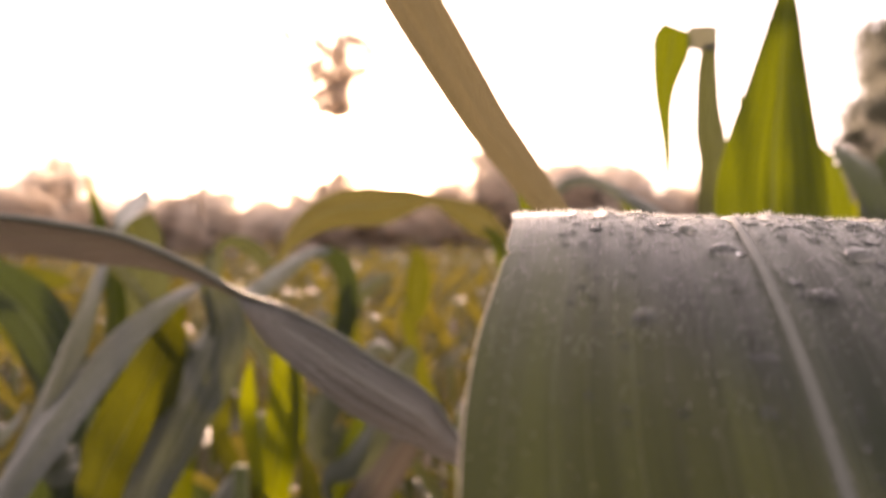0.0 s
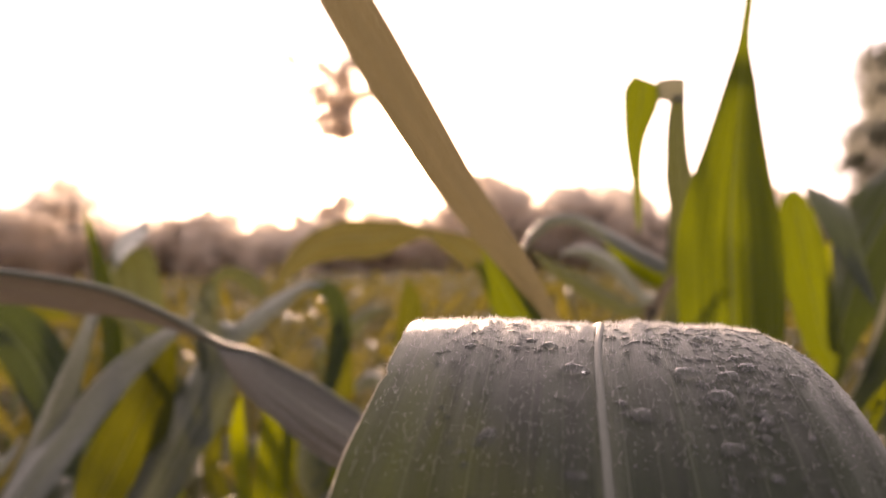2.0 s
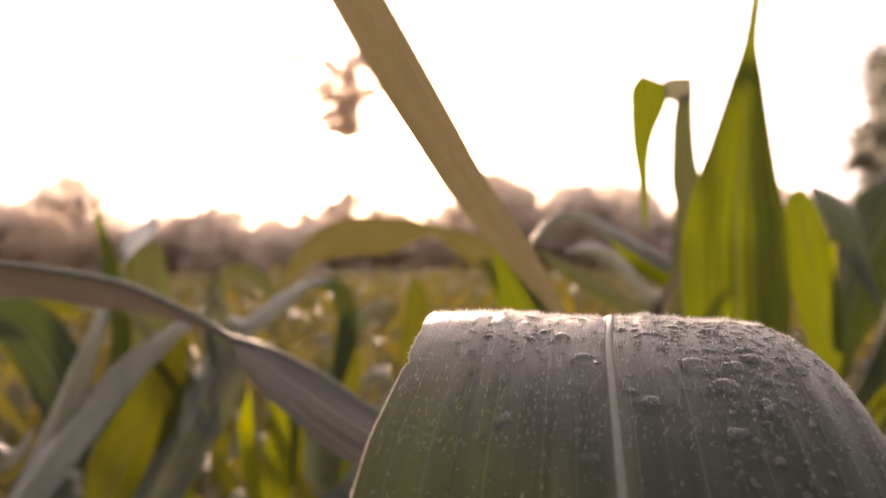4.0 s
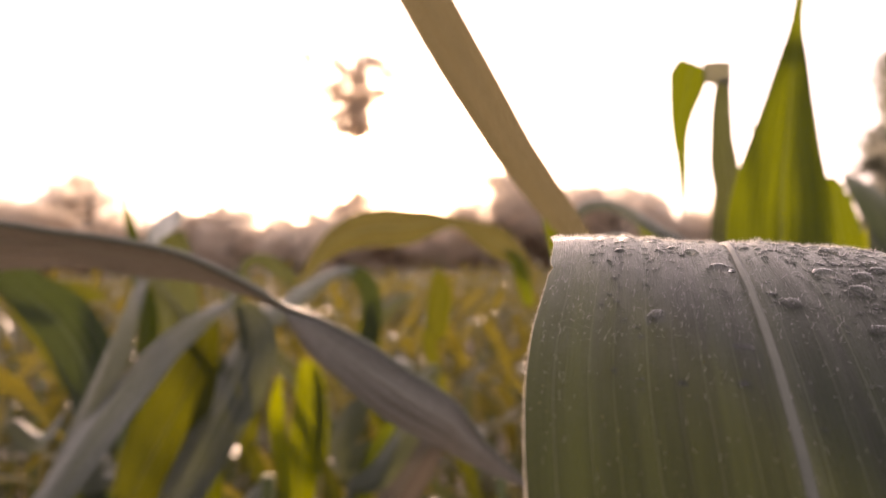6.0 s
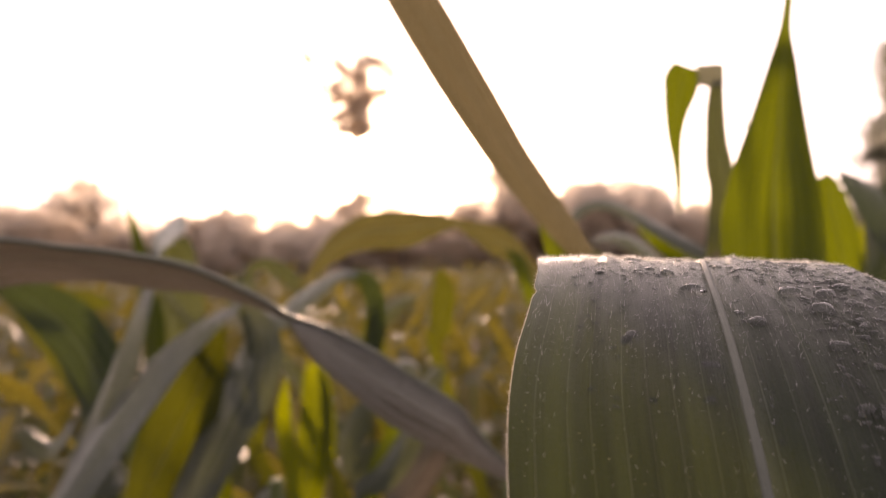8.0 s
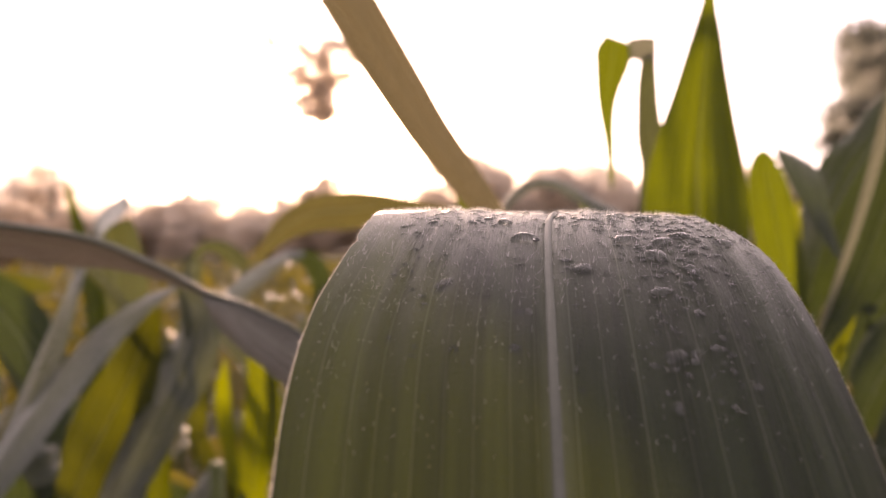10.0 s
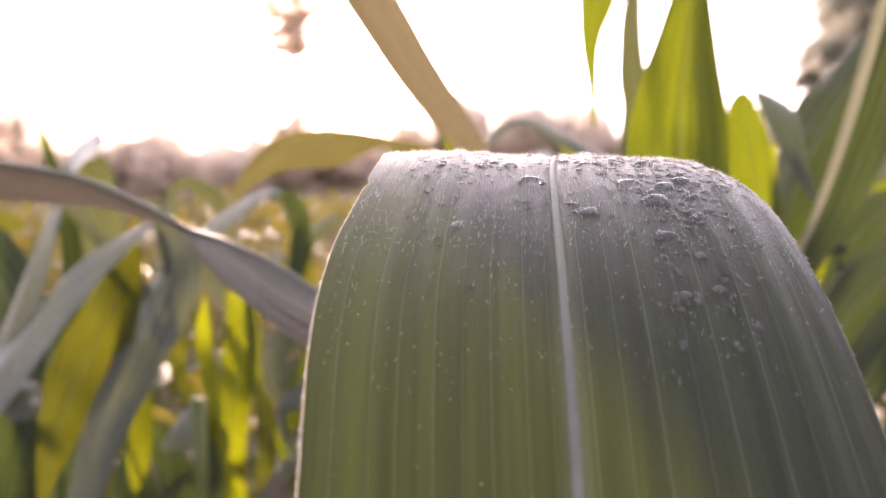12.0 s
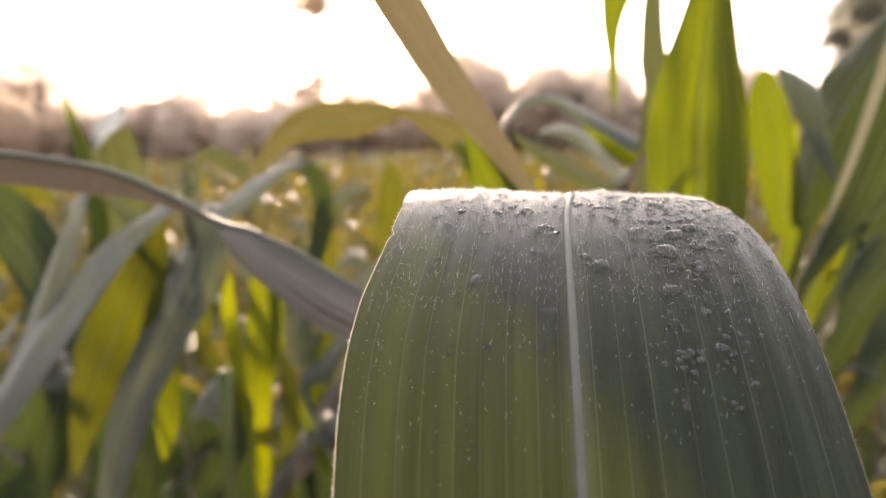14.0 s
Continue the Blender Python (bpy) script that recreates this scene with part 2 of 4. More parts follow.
def grid_faces(n, m):
    return [(i * m + j, i * m + j + 1, (i + 1) * m + j + 1, (i + 1) * m + j) for i in range(n - 1) for j in range(m - 1)]


def spline(rows, n):
    """Samples of a Catmull-Rom curve through rows of any width."""
    p = np.array(rows, float)
    p = np.vstack([2 * p[0] - p[1], p, 2 * p[-1] - p[-2]])
    k = len(p) - 3
    out = []
    for t in np.linspace(0, k - 1e-6, n):
        i = int(t)
        f = t - i
        a, b, c, d = p[i:i + 4]
        out.append(0.5 * (2 * b + (c - a) * f + (2 * a - 5 * b + 4 * c - d) * f * f + (3 * b - a - 3 * c + d) * f ** 3))
    return np.array(out)


def unit(v):
    return v / (np.linalg.norm(v, axis=-1, keepdims=True) + 1e-9)


def blade_mesh(rows, fold, wave, rng, across=None, n=64, m=25, ribs=0.035):
    """A corn leaf blade along a curve. rows: place, half width, turn about the curve in degrees."""
    c = spline(rows, n)
    pts, w, ang = c[:, :3], np.maximum(c[:, 3], 0.0004), np.radians(c[:, 4])
    tang = unit(np.gradient(pts, axis=0))
    if across is None:
        flat = unit(np.cross(np.array([0.0, 1.0, 0.0]), tang))
    else:
        flat = unit(np.array(across) - tang * (tang @ np.array(across))[:, None])
    deep = np.cross(tang, flat)
    side = np.cos(ang)[:, None] * flat + np.sin(ang)[:, None] * deep
    norm = np.cross(tang, side)
    run = np.concatenate([[0], np.cumsum(np.linalg.norm(np.diff(pts, axis=0), axis=1))])
    s = np.linspace(-1, 1, m)
    k1, k2, f1, f2 = rng.uniform(50, 80), rng.uniform(90, 140), rng.uniform(0, 6.3, 2), rng.uniform(0, 6.3, 2)
    verts, uvs = [], []
    for i in range(n):
        for x in s:
            h = 0 if x < 0 else 1
            ripple = wave * abs(x) ** 2 * (math.sin(k1 * run[i] + f1[h]) + 0.5 * math.sin(k2 * run[i] + f2[h]))
            lift = fold * (abs(x) ** 1.35) + ripple + ribs * math.sin(19 * x + f1[0]) * (0.6 + 0.4 * math.sin(30 * run[i] + 5 * x))
            width = math.sqrt(max(0.05, 1 - (0.85 * fold * abs(x)) ** 2))
            verts.append(pts[i] + side[i] * w[i] * x * width + norm[i] * w[i] * lift)
            uvs.append((0.5 + 0.5 * x, run[i] * 10))
    return [tuple(v) for v in verts], grid_faces(n, m), uvs


LEAF_RNG = np.random.default_rng(5)


def blade(plant, rows, fold, wave, label, skin=None):
    v, f, uv = blade_mesh(rows, fold, wave, LEAF_RNG)
    ob = mesh_object("leaf", v, f, skin or LEAF, plant, uv)
    return tagged(ob, label)


def lit_edge(leaf_ob, radius, label, n=64, m=25):
    """Pale tube added for the light caught along the upper edge of a blade."""
    co = np.empty(n * m * 3)
    leaf_ob.data.vertices.foreach_get("co", co)
    co = co.reshape(n, m, 3)
    upper = np.where((co[:, 0, 2] > co[:, -1, 2])[:, None], co[:, 0], co[:, -1])
    for step in range(3):
        upper[1:-1] = 0.25 * upper[:-2] + 0.5 * upper[1:-1] + 0.25 * upper[2:]
    v, f = tube(upper, [radius * math.sin(math.pi * (0.06 + 0.88 * i / (n - 1))) ** 0.5 for i in range(n)], 8)
    ob = mesh_object("rim", v, f, LEAF_SKYLIT, leaf_ob, [(0.3, 0.4)] * len(v))
    return tagged(ob, label)


def tube(points, radii, sides=8):
    """Vertices and faces of a tapered tube along points."""
    p = np.array(points, float)
    t = unit(np.gradient(p, axis=0))
    ref = np.where(np.abs(t[:, 2:3]) > 0.9, np.array([[1.0, 0, 0]]), np.array([[0, 0, 1.0]]))
    a = unit(np.cross(t, ref))
    b = np.cross(t, a)
    v, f = [], []
    for i in range(len(p)):
        for j in range(sides):
            q = 2 * math.pi * j / sides
            v.append(tuple(p[i] + radii[i] * (math.cos(q) * a[i] + math.sin(q) * b[i])))
    for i in range(len(p) - 1):
        for j in range(sides):
            k = (j + 1) % sides
            f.append((i * sides + j, i * sides + k, (i + 1) * sides + k, (i + 1) * sides + j))
    f.append(tuple(range((len(p) - 1) * sides, len(p) * sides)))
    return v, f


def stalk_part(parent, x, y, top, rng):
    """A corn stalk with swollen joints, rooted in the soil."""
    pts, rad = [], []
    bend = rng.uniform(-0.02, 0.02, 2)
    for i in range(19):
        h = i / 18
        pts.append((x + bend[0] * math.sin(3 * h) * (1 - h), y + bend[1] * math.sin(3 * h) * (1 - h), -0.03 + (top + 0.03) * h))
        rad.append((0.0125 - 0.007 * h) * (1.25 if i % 3 == 0 else 1.0))
    v, f = tube(pts, rad, 10)
    return mesh_object("stalk", v, f, STALK, parent)


def hero_plant(x, y, top):
    plant = new("corn_plant")
    tagged(plant, "young green corn plant with arching leaves in morning light", "corn plant", "corn plants in the field")
    stalk_part(plant, x, y, top, LEAF_RNG)
    return plant


# ---- ground ----
def ground_height(x, y):
    return 0.03 * noise.noise((x * 1.3, y * 1.3, 0.0)) + 0.012 * noise.noise((x * 6, y * 6, 3.0)) if abs(x) < 30 and -20 < y < 60 else 0.0


axis_x = [-600, -250, -100, -50, -30] + [-14 + 0.35 * i for i in range(81)] + [30, 50, 100, 250, 600]
axis_y = [-600, -200, -60, -20] + [-4 + 0.35 * i for i in range(69)] + [26, 34, 45, 60, 100, 200, 400, 900]
gv = [(x, y, ground_height(x, y)) for x in axis_x for y in axis_y]
ground = mesh_object("ground", gv, grid_faces(len(axis_x), len(axis_y)), SOIL)
ground.data.flip_normals()
tagged(ground, "brown crumbly soil of a corn field", "ground", kind="structure")

# ---- the dewy leaf close to the lens ----
RIDGE_Y, RIDGE_Z = 0.138, 1.5181


def dewy(s, q):
    """Point of the leaf: s across (-1 to 1), q along in metres of y from the crest, plus towards the lens."""
    y = RIDGE_Y - q
    fall = 8.3 * q * q if abs(q) < 0.07 else 8.3 * 0.0049 + (abs(q) - 0.07) * 1.9 + 9.0 * (abs(q) - 0.07) ** 2
    taper = 1.0 if q < 0.1 else max(0.03, 1 - ((q - 0.1) / 0.075) ** 1.5)
    if q < -0.012:
        k = min(1.0, (-q - 0.012) / 0.055)
        taper = 1 - 0.82 * k * k * (3 - 2 * k)
    k = min(max(q, 0.0), 0.065)
    mid = 0.0513 - 0.122 * max(-0.05, min(q, 0.10)) + 0.0017 * math.exp(-(q / 0.014) ** 2)
    left = 0.0130 + 0.0096 * (1 - (k / 0.065) ** 1.25) ** 1.6
    left += 0.0013 * math.exp(-((q - 0.020) / 0.009) ** 2) + 0.0009 * math.exp(-((q - 0.032) / 0.009) ** 2) - 0.0005 * math.exp(-((q - 0.049) / 0.007) ** 2)
    left += 0.28 * max(0.0, min(0.02, -q))
    right = 0.0838 - 0.06 * q
    x = mid + taper * ((mid - left) * s if s < 0 else (right - mid) * s)
    r = max(0.0, s - 0.55) / 0.45
    z = RIDGE_Z - fall - 0.0012 * (s + 1) - 0.0042 * r ** 2
    y += 0.0015 * s - 0.0030 * r * r
    z -= 0.0005 * math.exp(-(s / 0.06) ** 2)
    z += 0.00022 * math.sin(s * 41) * (0.5 + 0.5 * math.sin(s * 9 + q * 20))
    z += 0.0007 * noise.noise((s * 2.5, q * 24, 0.3)) + 0.00013 * noise.noise((s * 26, q * 260, 1.7))
    if s < 0:
        x += 0.0006 * noise.noise((q * 70, 3.1, 0.0)) * (-s) ** 3
        # a small nick in the margin
        x += 0.0006 * math.exp(-((q - 0.0265) / 0.0012) ** 2) * (-s) ** 12
    return Vector((x, y, z))


def dewy_normal(s, q):
    a = dewy(min(1, s + 0.02), q) - dewy(max(-1, s - 0.02), q)
    b = dewy(s, q + 0.002) - dewy(s, q - 0.002)
    nrm = b.cross(a).normalized()
    return nrm if nrm.z > 0 else -nrm


front_plant = new("corn_plant")
tagged(front_plant, "corn plant whose broad leaf wears dew drops and fine white hairs", "corn plant", "corn plants in the field")
stalk_part(front_plant, 0.0605, 0.214, 1.475, LEAF_RNG)
NS, NQ = 121, 200
qs = [-0.080 + (0.172 + 0.080) * i / (NQ - 1) for i in range(NQ)]
dv, duv = [], []
for q in qs:
    for j in range(NS):
        s = -1 + 2 * j / (NS - 1)
        dv.append(tuple(dewy(s, q)))
        duv.append((0.5 + 0.5 * s, q * 10))
dewy_leaf = mesh_object("leaf", dv, grid_faces(NQ, NS), LEAF_DEWY, front_plant, duv)
tagged(dewy_leaf, "broad grey-green corn leaf arching over, beaded with dew")

# raised pale midrib down the middle of the leaf
rv = []
RM = 11
for q in qs:
    for j in range(RM):
        g = -1 + 2 * j / (RM - 1)
        p = dewy(0.020 * g, q)
        rv.append((p.x, p.y, p.z + 0.00006 + 0.00060 * (1 - g * g) - 0.00015 * math.exp(-((g + 0.2) / 0.25) ** 2)))
rib = mesh_object("midrib", rv, grid_faces(NQ, RM), RIB, dewy_leaf)
tagged(rib, "pale raised midrib")

# fine white hairs on the leaf, denser on the crest and the margins
rng = np.random.default_rng(11)
hv, hf = [], []


def hair(base, way, length, r):
    a = way.orthogonal().normalized() * r
    b = way.cross(a).normalized() * r
    k = len(hv)
    for g in range(3):
        w = 2 * math.pi * g / 3
        hv.append(tuple(base + a * math.cos(w) + b * math.sin(w)))
    bend = Vector(rng.normal(0, 0.18, 3)) * length
    hv.append(tuple(base + way * length + bend))
    hf.extend([(k, k + 1, k + 3), (k + 1, k + 2, k + 3), (k + 2, k, k + 3)])


for i in range(3200):
    s = rng.uniform(-1, 1)
    q = rng.normal(0.001, 0.0030) if i < 2500 else 0.06 * rng.uniform(0, 1) ** 1.5
    nrm = dewy_normal(s, q)
    way = (nrm + Vector(rng.normal(0, 0.3, 3))).normalized()
    crest = math.exp(-(q / 0.012) ** 2)
    hair(dewy(s, q) - nrm * 0.00005, way, rng.uniform(0.0003, 0.0009) * (0.35 + 0.75 * crest), 0.000018 + 0.000026 * crest)
# hairs that lie along the veins, wet and shining
for i in range(1900):
    s = round(rng.uniform(-0.97, 0.97) * 40) / 40 + rng.normal(0, 0.006)
    q = rng.uniform(0.012, 0.042) if i < 1600 else rng.uniform(0.03, 0.06)
    nrm = dewy_normal(s, q)
    along = (dewy(s, q + 0.001) - dewy(s, q)).normalized()
    way = (along * rng.choice([1.0, 1.0, -1.0]) + nrm * 0.6 + Vector(rng.normal(0, 0.16, 3))).normalized()
    hair(dewy(s, q) + nrm * 0.00003, way, rng.uniform(0.0003, 0.0011), rng.uniform(0.000020, 0.000045))
for i in range(650):
    s = rng.choice([-1.0, 1.0])
    q = rng.uniform(-0.02, 0.11)
    way = (Vector((s, -0.1, 0.1)) + Vector(rng.normal(0, 0.3, 3))).normalized()
    hair(dewy(s, q), way, rng.uniform(0.0002, 0.0006), 0.00003)
hairs = mesh_object("hairs", hv, hf, HAIR, dewy_leaf)
tagged(hairs, "fine white hairs", kind="stuff")


# thin pale rim along both margins
for edge in (-1.0, 1.0):
    mv = []
    for q in qs:
        p, inner = dewy(edge, q), dewy(edge * 0.985, q)
        out = (p - inner).normalized()
        for step, lift in ((-0.00003, 0.00001), (0.00001, 0.00002), (0.00004, 0.0)):
            w = p + out * step
            mv.append((w.x, w.y, w.z + lift))
    rim = mesh_object("margin", mv, grid_faces(NQ, 3), HAIR, dewy_leaf)
    tagged(rim, "thin pale rim of the leaf")

# grains of pollen on the skin
POLLEN = plain_material("pollen", (0.50, 0.48, 0.22), (0.65, 0.63, 0.36), 800.0, 0.6, 0.0)
pv, pf = [], []
for i in range(34):
    s, q = rng.uniform(-0.97, 0.1), rng.uniform(0.045, 0.08)
    c, r = dewy(s, q), rng.uniform(0.00006, 0.00014)
    c = c + dewy_normal(s, q) * r * 0.5
    k = len(pv)
    pv += [(c.x + r, c.y, c.z), (c.x - r, c.y, c.z), (c.x, c.y + r, c.z), (c.x, c.y - r, c.z), (c.x, c.y, c.z + r), (c.x, c.y, c.z - r)]
    pf += [(k + a, k + b, k + d) for a, b, d in ((0, 2, 4), (2, 1, 4), (1, 3, 4), (3, 0, 4), (2, 0, 5), (1, 2, 5), (3, 1, 5), (0, 3, 5))]
grains = mesh_object("pollen", pv, pf, POLLEN, dewy_leaf)
tagged(grains, "scattered yellow pollen grains", kind="stuff")


# ---- corn leaves close by ----
plant = hero_plant(-0.056, 0.8, 1.2)
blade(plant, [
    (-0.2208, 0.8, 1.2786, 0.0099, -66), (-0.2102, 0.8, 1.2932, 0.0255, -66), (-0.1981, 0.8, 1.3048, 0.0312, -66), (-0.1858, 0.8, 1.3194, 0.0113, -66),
], 0.3, 0.1, "ribbed corn leaf end in dew-glint colour", LEAF_GLINT)
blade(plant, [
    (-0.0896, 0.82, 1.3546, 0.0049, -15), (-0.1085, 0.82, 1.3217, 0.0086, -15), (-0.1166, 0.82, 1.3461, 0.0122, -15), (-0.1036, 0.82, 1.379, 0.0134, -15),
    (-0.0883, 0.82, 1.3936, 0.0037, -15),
], 0.3, 0.05, "small arching corn leaf in dew-glint colour", LEAF_GLINT)
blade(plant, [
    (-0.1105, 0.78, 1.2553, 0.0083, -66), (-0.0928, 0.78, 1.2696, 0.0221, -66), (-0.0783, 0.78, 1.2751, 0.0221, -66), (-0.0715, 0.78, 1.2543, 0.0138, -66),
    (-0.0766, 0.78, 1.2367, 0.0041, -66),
], 0.3, 0.06, "corn leaf bent over, in dew-glint colour", LEAF_GLINT)
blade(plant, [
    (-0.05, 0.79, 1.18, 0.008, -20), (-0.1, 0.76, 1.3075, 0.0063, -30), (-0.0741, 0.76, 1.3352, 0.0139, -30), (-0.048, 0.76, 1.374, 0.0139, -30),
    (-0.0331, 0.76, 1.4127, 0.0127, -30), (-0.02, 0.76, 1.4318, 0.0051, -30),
], 0.3, 0.1, "ribbed grey corn leaf catching the sun", LEAF_GLINT)
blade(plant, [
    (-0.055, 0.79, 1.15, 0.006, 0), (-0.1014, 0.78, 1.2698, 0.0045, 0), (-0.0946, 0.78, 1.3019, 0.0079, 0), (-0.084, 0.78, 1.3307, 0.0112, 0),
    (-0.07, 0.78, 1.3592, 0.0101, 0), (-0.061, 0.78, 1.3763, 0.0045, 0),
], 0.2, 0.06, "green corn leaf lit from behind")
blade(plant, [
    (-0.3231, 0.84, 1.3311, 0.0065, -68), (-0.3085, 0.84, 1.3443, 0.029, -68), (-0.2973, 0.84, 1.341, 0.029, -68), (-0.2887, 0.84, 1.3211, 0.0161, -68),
], 0.3, 0.08, "small corn leaf end in dew-glint colour", LEAF_GLINT)
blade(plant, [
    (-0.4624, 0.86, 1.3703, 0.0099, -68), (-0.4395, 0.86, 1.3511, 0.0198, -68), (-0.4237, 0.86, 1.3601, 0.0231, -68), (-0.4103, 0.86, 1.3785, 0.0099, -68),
], 0.3, 0.08, "small corn leaf end in dew-glint colour", LEAF_GLINT)
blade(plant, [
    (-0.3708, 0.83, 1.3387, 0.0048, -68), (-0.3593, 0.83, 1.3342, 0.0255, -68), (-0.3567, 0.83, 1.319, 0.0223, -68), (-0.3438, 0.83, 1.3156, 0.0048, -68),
], 0.3, 0.08, "small corn leaf end in dew-glint colour", LEAF_GLINT)
plant = hero_plant(-0.53, 0.46, 1.38)
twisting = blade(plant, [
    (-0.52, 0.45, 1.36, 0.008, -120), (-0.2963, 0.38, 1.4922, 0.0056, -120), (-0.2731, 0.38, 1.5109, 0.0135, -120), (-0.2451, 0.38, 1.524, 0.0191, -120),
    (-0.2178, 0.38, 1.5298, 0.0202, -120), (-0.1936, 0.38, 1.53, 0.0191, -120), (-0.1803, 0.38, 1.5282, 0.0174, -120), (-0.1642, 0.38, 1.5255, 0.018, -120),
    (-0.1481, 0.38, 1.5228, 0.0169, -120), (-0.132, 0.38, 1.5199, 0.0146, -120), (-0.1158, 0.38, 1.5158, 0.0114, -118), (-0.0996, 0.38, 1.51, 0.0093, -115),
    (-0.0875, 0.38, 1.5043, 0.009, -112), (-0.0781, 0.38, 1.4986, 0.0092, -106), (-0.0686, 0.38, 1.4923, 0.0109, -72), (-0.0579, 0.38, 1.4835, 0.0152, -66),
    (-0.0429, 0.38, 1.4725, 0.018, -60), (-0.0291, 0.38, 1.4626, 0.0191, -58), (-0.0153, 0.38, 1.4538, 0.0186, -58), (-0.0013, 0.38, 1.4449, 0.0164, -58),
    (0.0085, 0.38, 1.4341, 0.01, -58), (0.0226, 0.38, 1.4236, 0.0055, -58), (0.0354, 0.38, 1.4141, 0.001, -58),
], 0.12, 0.06, "long twisting corn leaf with ribbed veins", LEAF_SHEEN_DRY)
lit_edge(twisting, 0.0016, "light-catching edge strip of the twisting leaf")
plant = hero_plant(0.125, 0.42, 1.34)
blade(plant, [
    (0.125, 0.41, 1.3, 0.008, 0), (0.0827, 0.37, 1.4729, 0.0046, 0), (0.0751, 0.37, 1.4933, 0.0059, 0), (0.066, 0.37, 1.5113, 0.0059, 0),
    (0.0572, 0.37, 1.5281, 0.0067, 0), (0.0439, 0.37, 1.5476, 0.008, 0), (0.0305, 0.37, 1.5672, 0.0092, 0), (0.0191, 0.37, 1.5868, 0.0103, 0),
    (0.0042, 0.37, 1.6132, 0.0113, 0), (-0.0096, 0.37, 1.6387, 0.0115, 0), (-0.026, 0.37, 1.6692, 0.0108, 0), (-0.0412, 0.37, 1.6988, 0.0077, 0),
    (-0.054, 0.37, 1.7232, 0.0026, 0),
], 0.16, 0.015, "straight folded corn leaf standing aslant against the light", LEAF_FLARE)
blade(plant, [
    (0.125, 0.408, 1.31, 0.006, 0), (0.073, 0.363, 1.4761, 0.0058, 0), (0.065, 0.363, 1.4931, 0.0082, 0), (0.0582, 0.363, 1.5053, 0.008, 0),
    (0.0524, 0.363, 1.5156, 0.0061, 0), (0.0478, 0.363, 1.5244, 0.0039, 0), (0.0437, 0.363, 1.5323, 0.0015, 0), (0.0416, 0.363, 1.5372, 0.0003, 0),
], 0.05, 0.02, "lit green lower half of the folded leaf")
plant = hero_plant(0.162, 0.455, 1.4)
blade(plant, [
    (0.165, 0.452, 1.27, 0.012, 0), (0.1632, 0.415, 1.4373, 0.0169, 0), (0.1644, 0.415, 1.4699, 0.023, 0), (0.1645, 0.415, 1.5, 0.0263, 0),
    (0.1646, 0.415, 1.5193, 0.0268, 0), (0.1648, 0.415, 1.5386, 0.026, 0), (0.1661, 0.415, 1.5607, 0.0219, 0), (0.1689, 0.415, 1.5828, 0.0161, 0),
    (0.171, 0.415, 1.6023, 0.0111, 0), (0.173, 0.415, 1.619, 0.0072, 0), (0.175, 0.415, 1.6371, 0.003, 0), (0.1783, 0.415, 1.6581, 0.0022, 0),
    (0.1814, 0.415, 1.6749, 0.0017, 0), (0.1837, 0.415, 1.6918, 0.0008, 0), (0.1853, 0.415, 1.7031, 0.0003, 0),
], 0.07, 0.03, "upright bright green corn leaf lit from behind")
blade(plant, [
    (0.16, 0.47, 1.32, 0.01, 0), (0.1715, 0.525, 1.4918, 0.0129, 0), (0.1726, 0.525, 1.5308, 0.0118, 0), (0.1724, 0.525, 1.5486, 0.0101, 0),
    (0.1726, 0.525, 1.5647, 0.009, 0), (0.1706, 0.525, 1.5808, 0.009, 0), (0.1696, 0.525, 1.5952, 0.0075, 0), (0.1697, 0.525, 1.6132, 0.0065, 0),
    (0.1704, 0.525, 1.6232, 0.0057, 0), (0.171, 0.525, 1.6304, 0.005, 0), (0.1711, 0.525, 1.6347, 0.0047, 0),
], 0.1, 0.01, "sky-greyed lower half of a sharply bent corn leaf", LEAF_SKYGREY)
blade(plant, [
    (0.1752, 0.521, 1.6369, 0.0075, 0), (0.1682, 0.521, 1.6371, 0.0078, 0), (0.1633, 0.521, 1.6372, 0.0075, 0), (0.1598, 0.521, 1.6377, 0.0069, 0),
    (0.1577, 0.521, 1.6377, 0.0064, 0),
], 0.03, 0.005, "sky-paled fold of the sharply bent corn leaf", LEAF_SKYLIT)
blade(plant, [
    (0.1513, 0.523, 1.6449, 0.0075, 0), (0.1502, 0.523, 1.642, 0.0093, 0), (0.1486, 0.523, 1.6363, 0.0114, 0), (0.1477, 0.523, 1.6298, 0.0111, 0),
    (0.1457, 0.523, 1.6213, 0.0093, 0), (0.1441, 0.523, 1.6134, 0.0075, 0), (0.1431, 0.523, 1.6045, 0.0059, 0), (0.1429, 0.523, 1.5955, 0.0046, 0),
    (0.1433, 0.523, 1.5866, 0.0036, 0), (0.1438, 0.523, 1.5776, 0.0029, 0), (0.1439, 0.523, 1.5669, 0.0023, 0), (0.144, 0.523, 1.558, 0.0016, 0),
    (0.1441, 0.523, 1.5491, 0.0004, 0),
], 0.04, 0.01, "bent end of a corn leaf with its tip hanging down")
blade(plant, [
    (0.165, 0.48, 1.38, 0.006, 0), (0.1988, 0.55, 1.535, 0.003, 0), (0.1995, 0.55, 1.5686, 0.0034, 0), (0.1994, 0.55, 1.5892, 0.003, 0),
    (0.1979, 0.55, 1.6023, 0.0015, 0), (0.1968, 0.55, 1.6143, 0.0003, 0),
], 0.3, 0.02, "small young corn leaf tip")
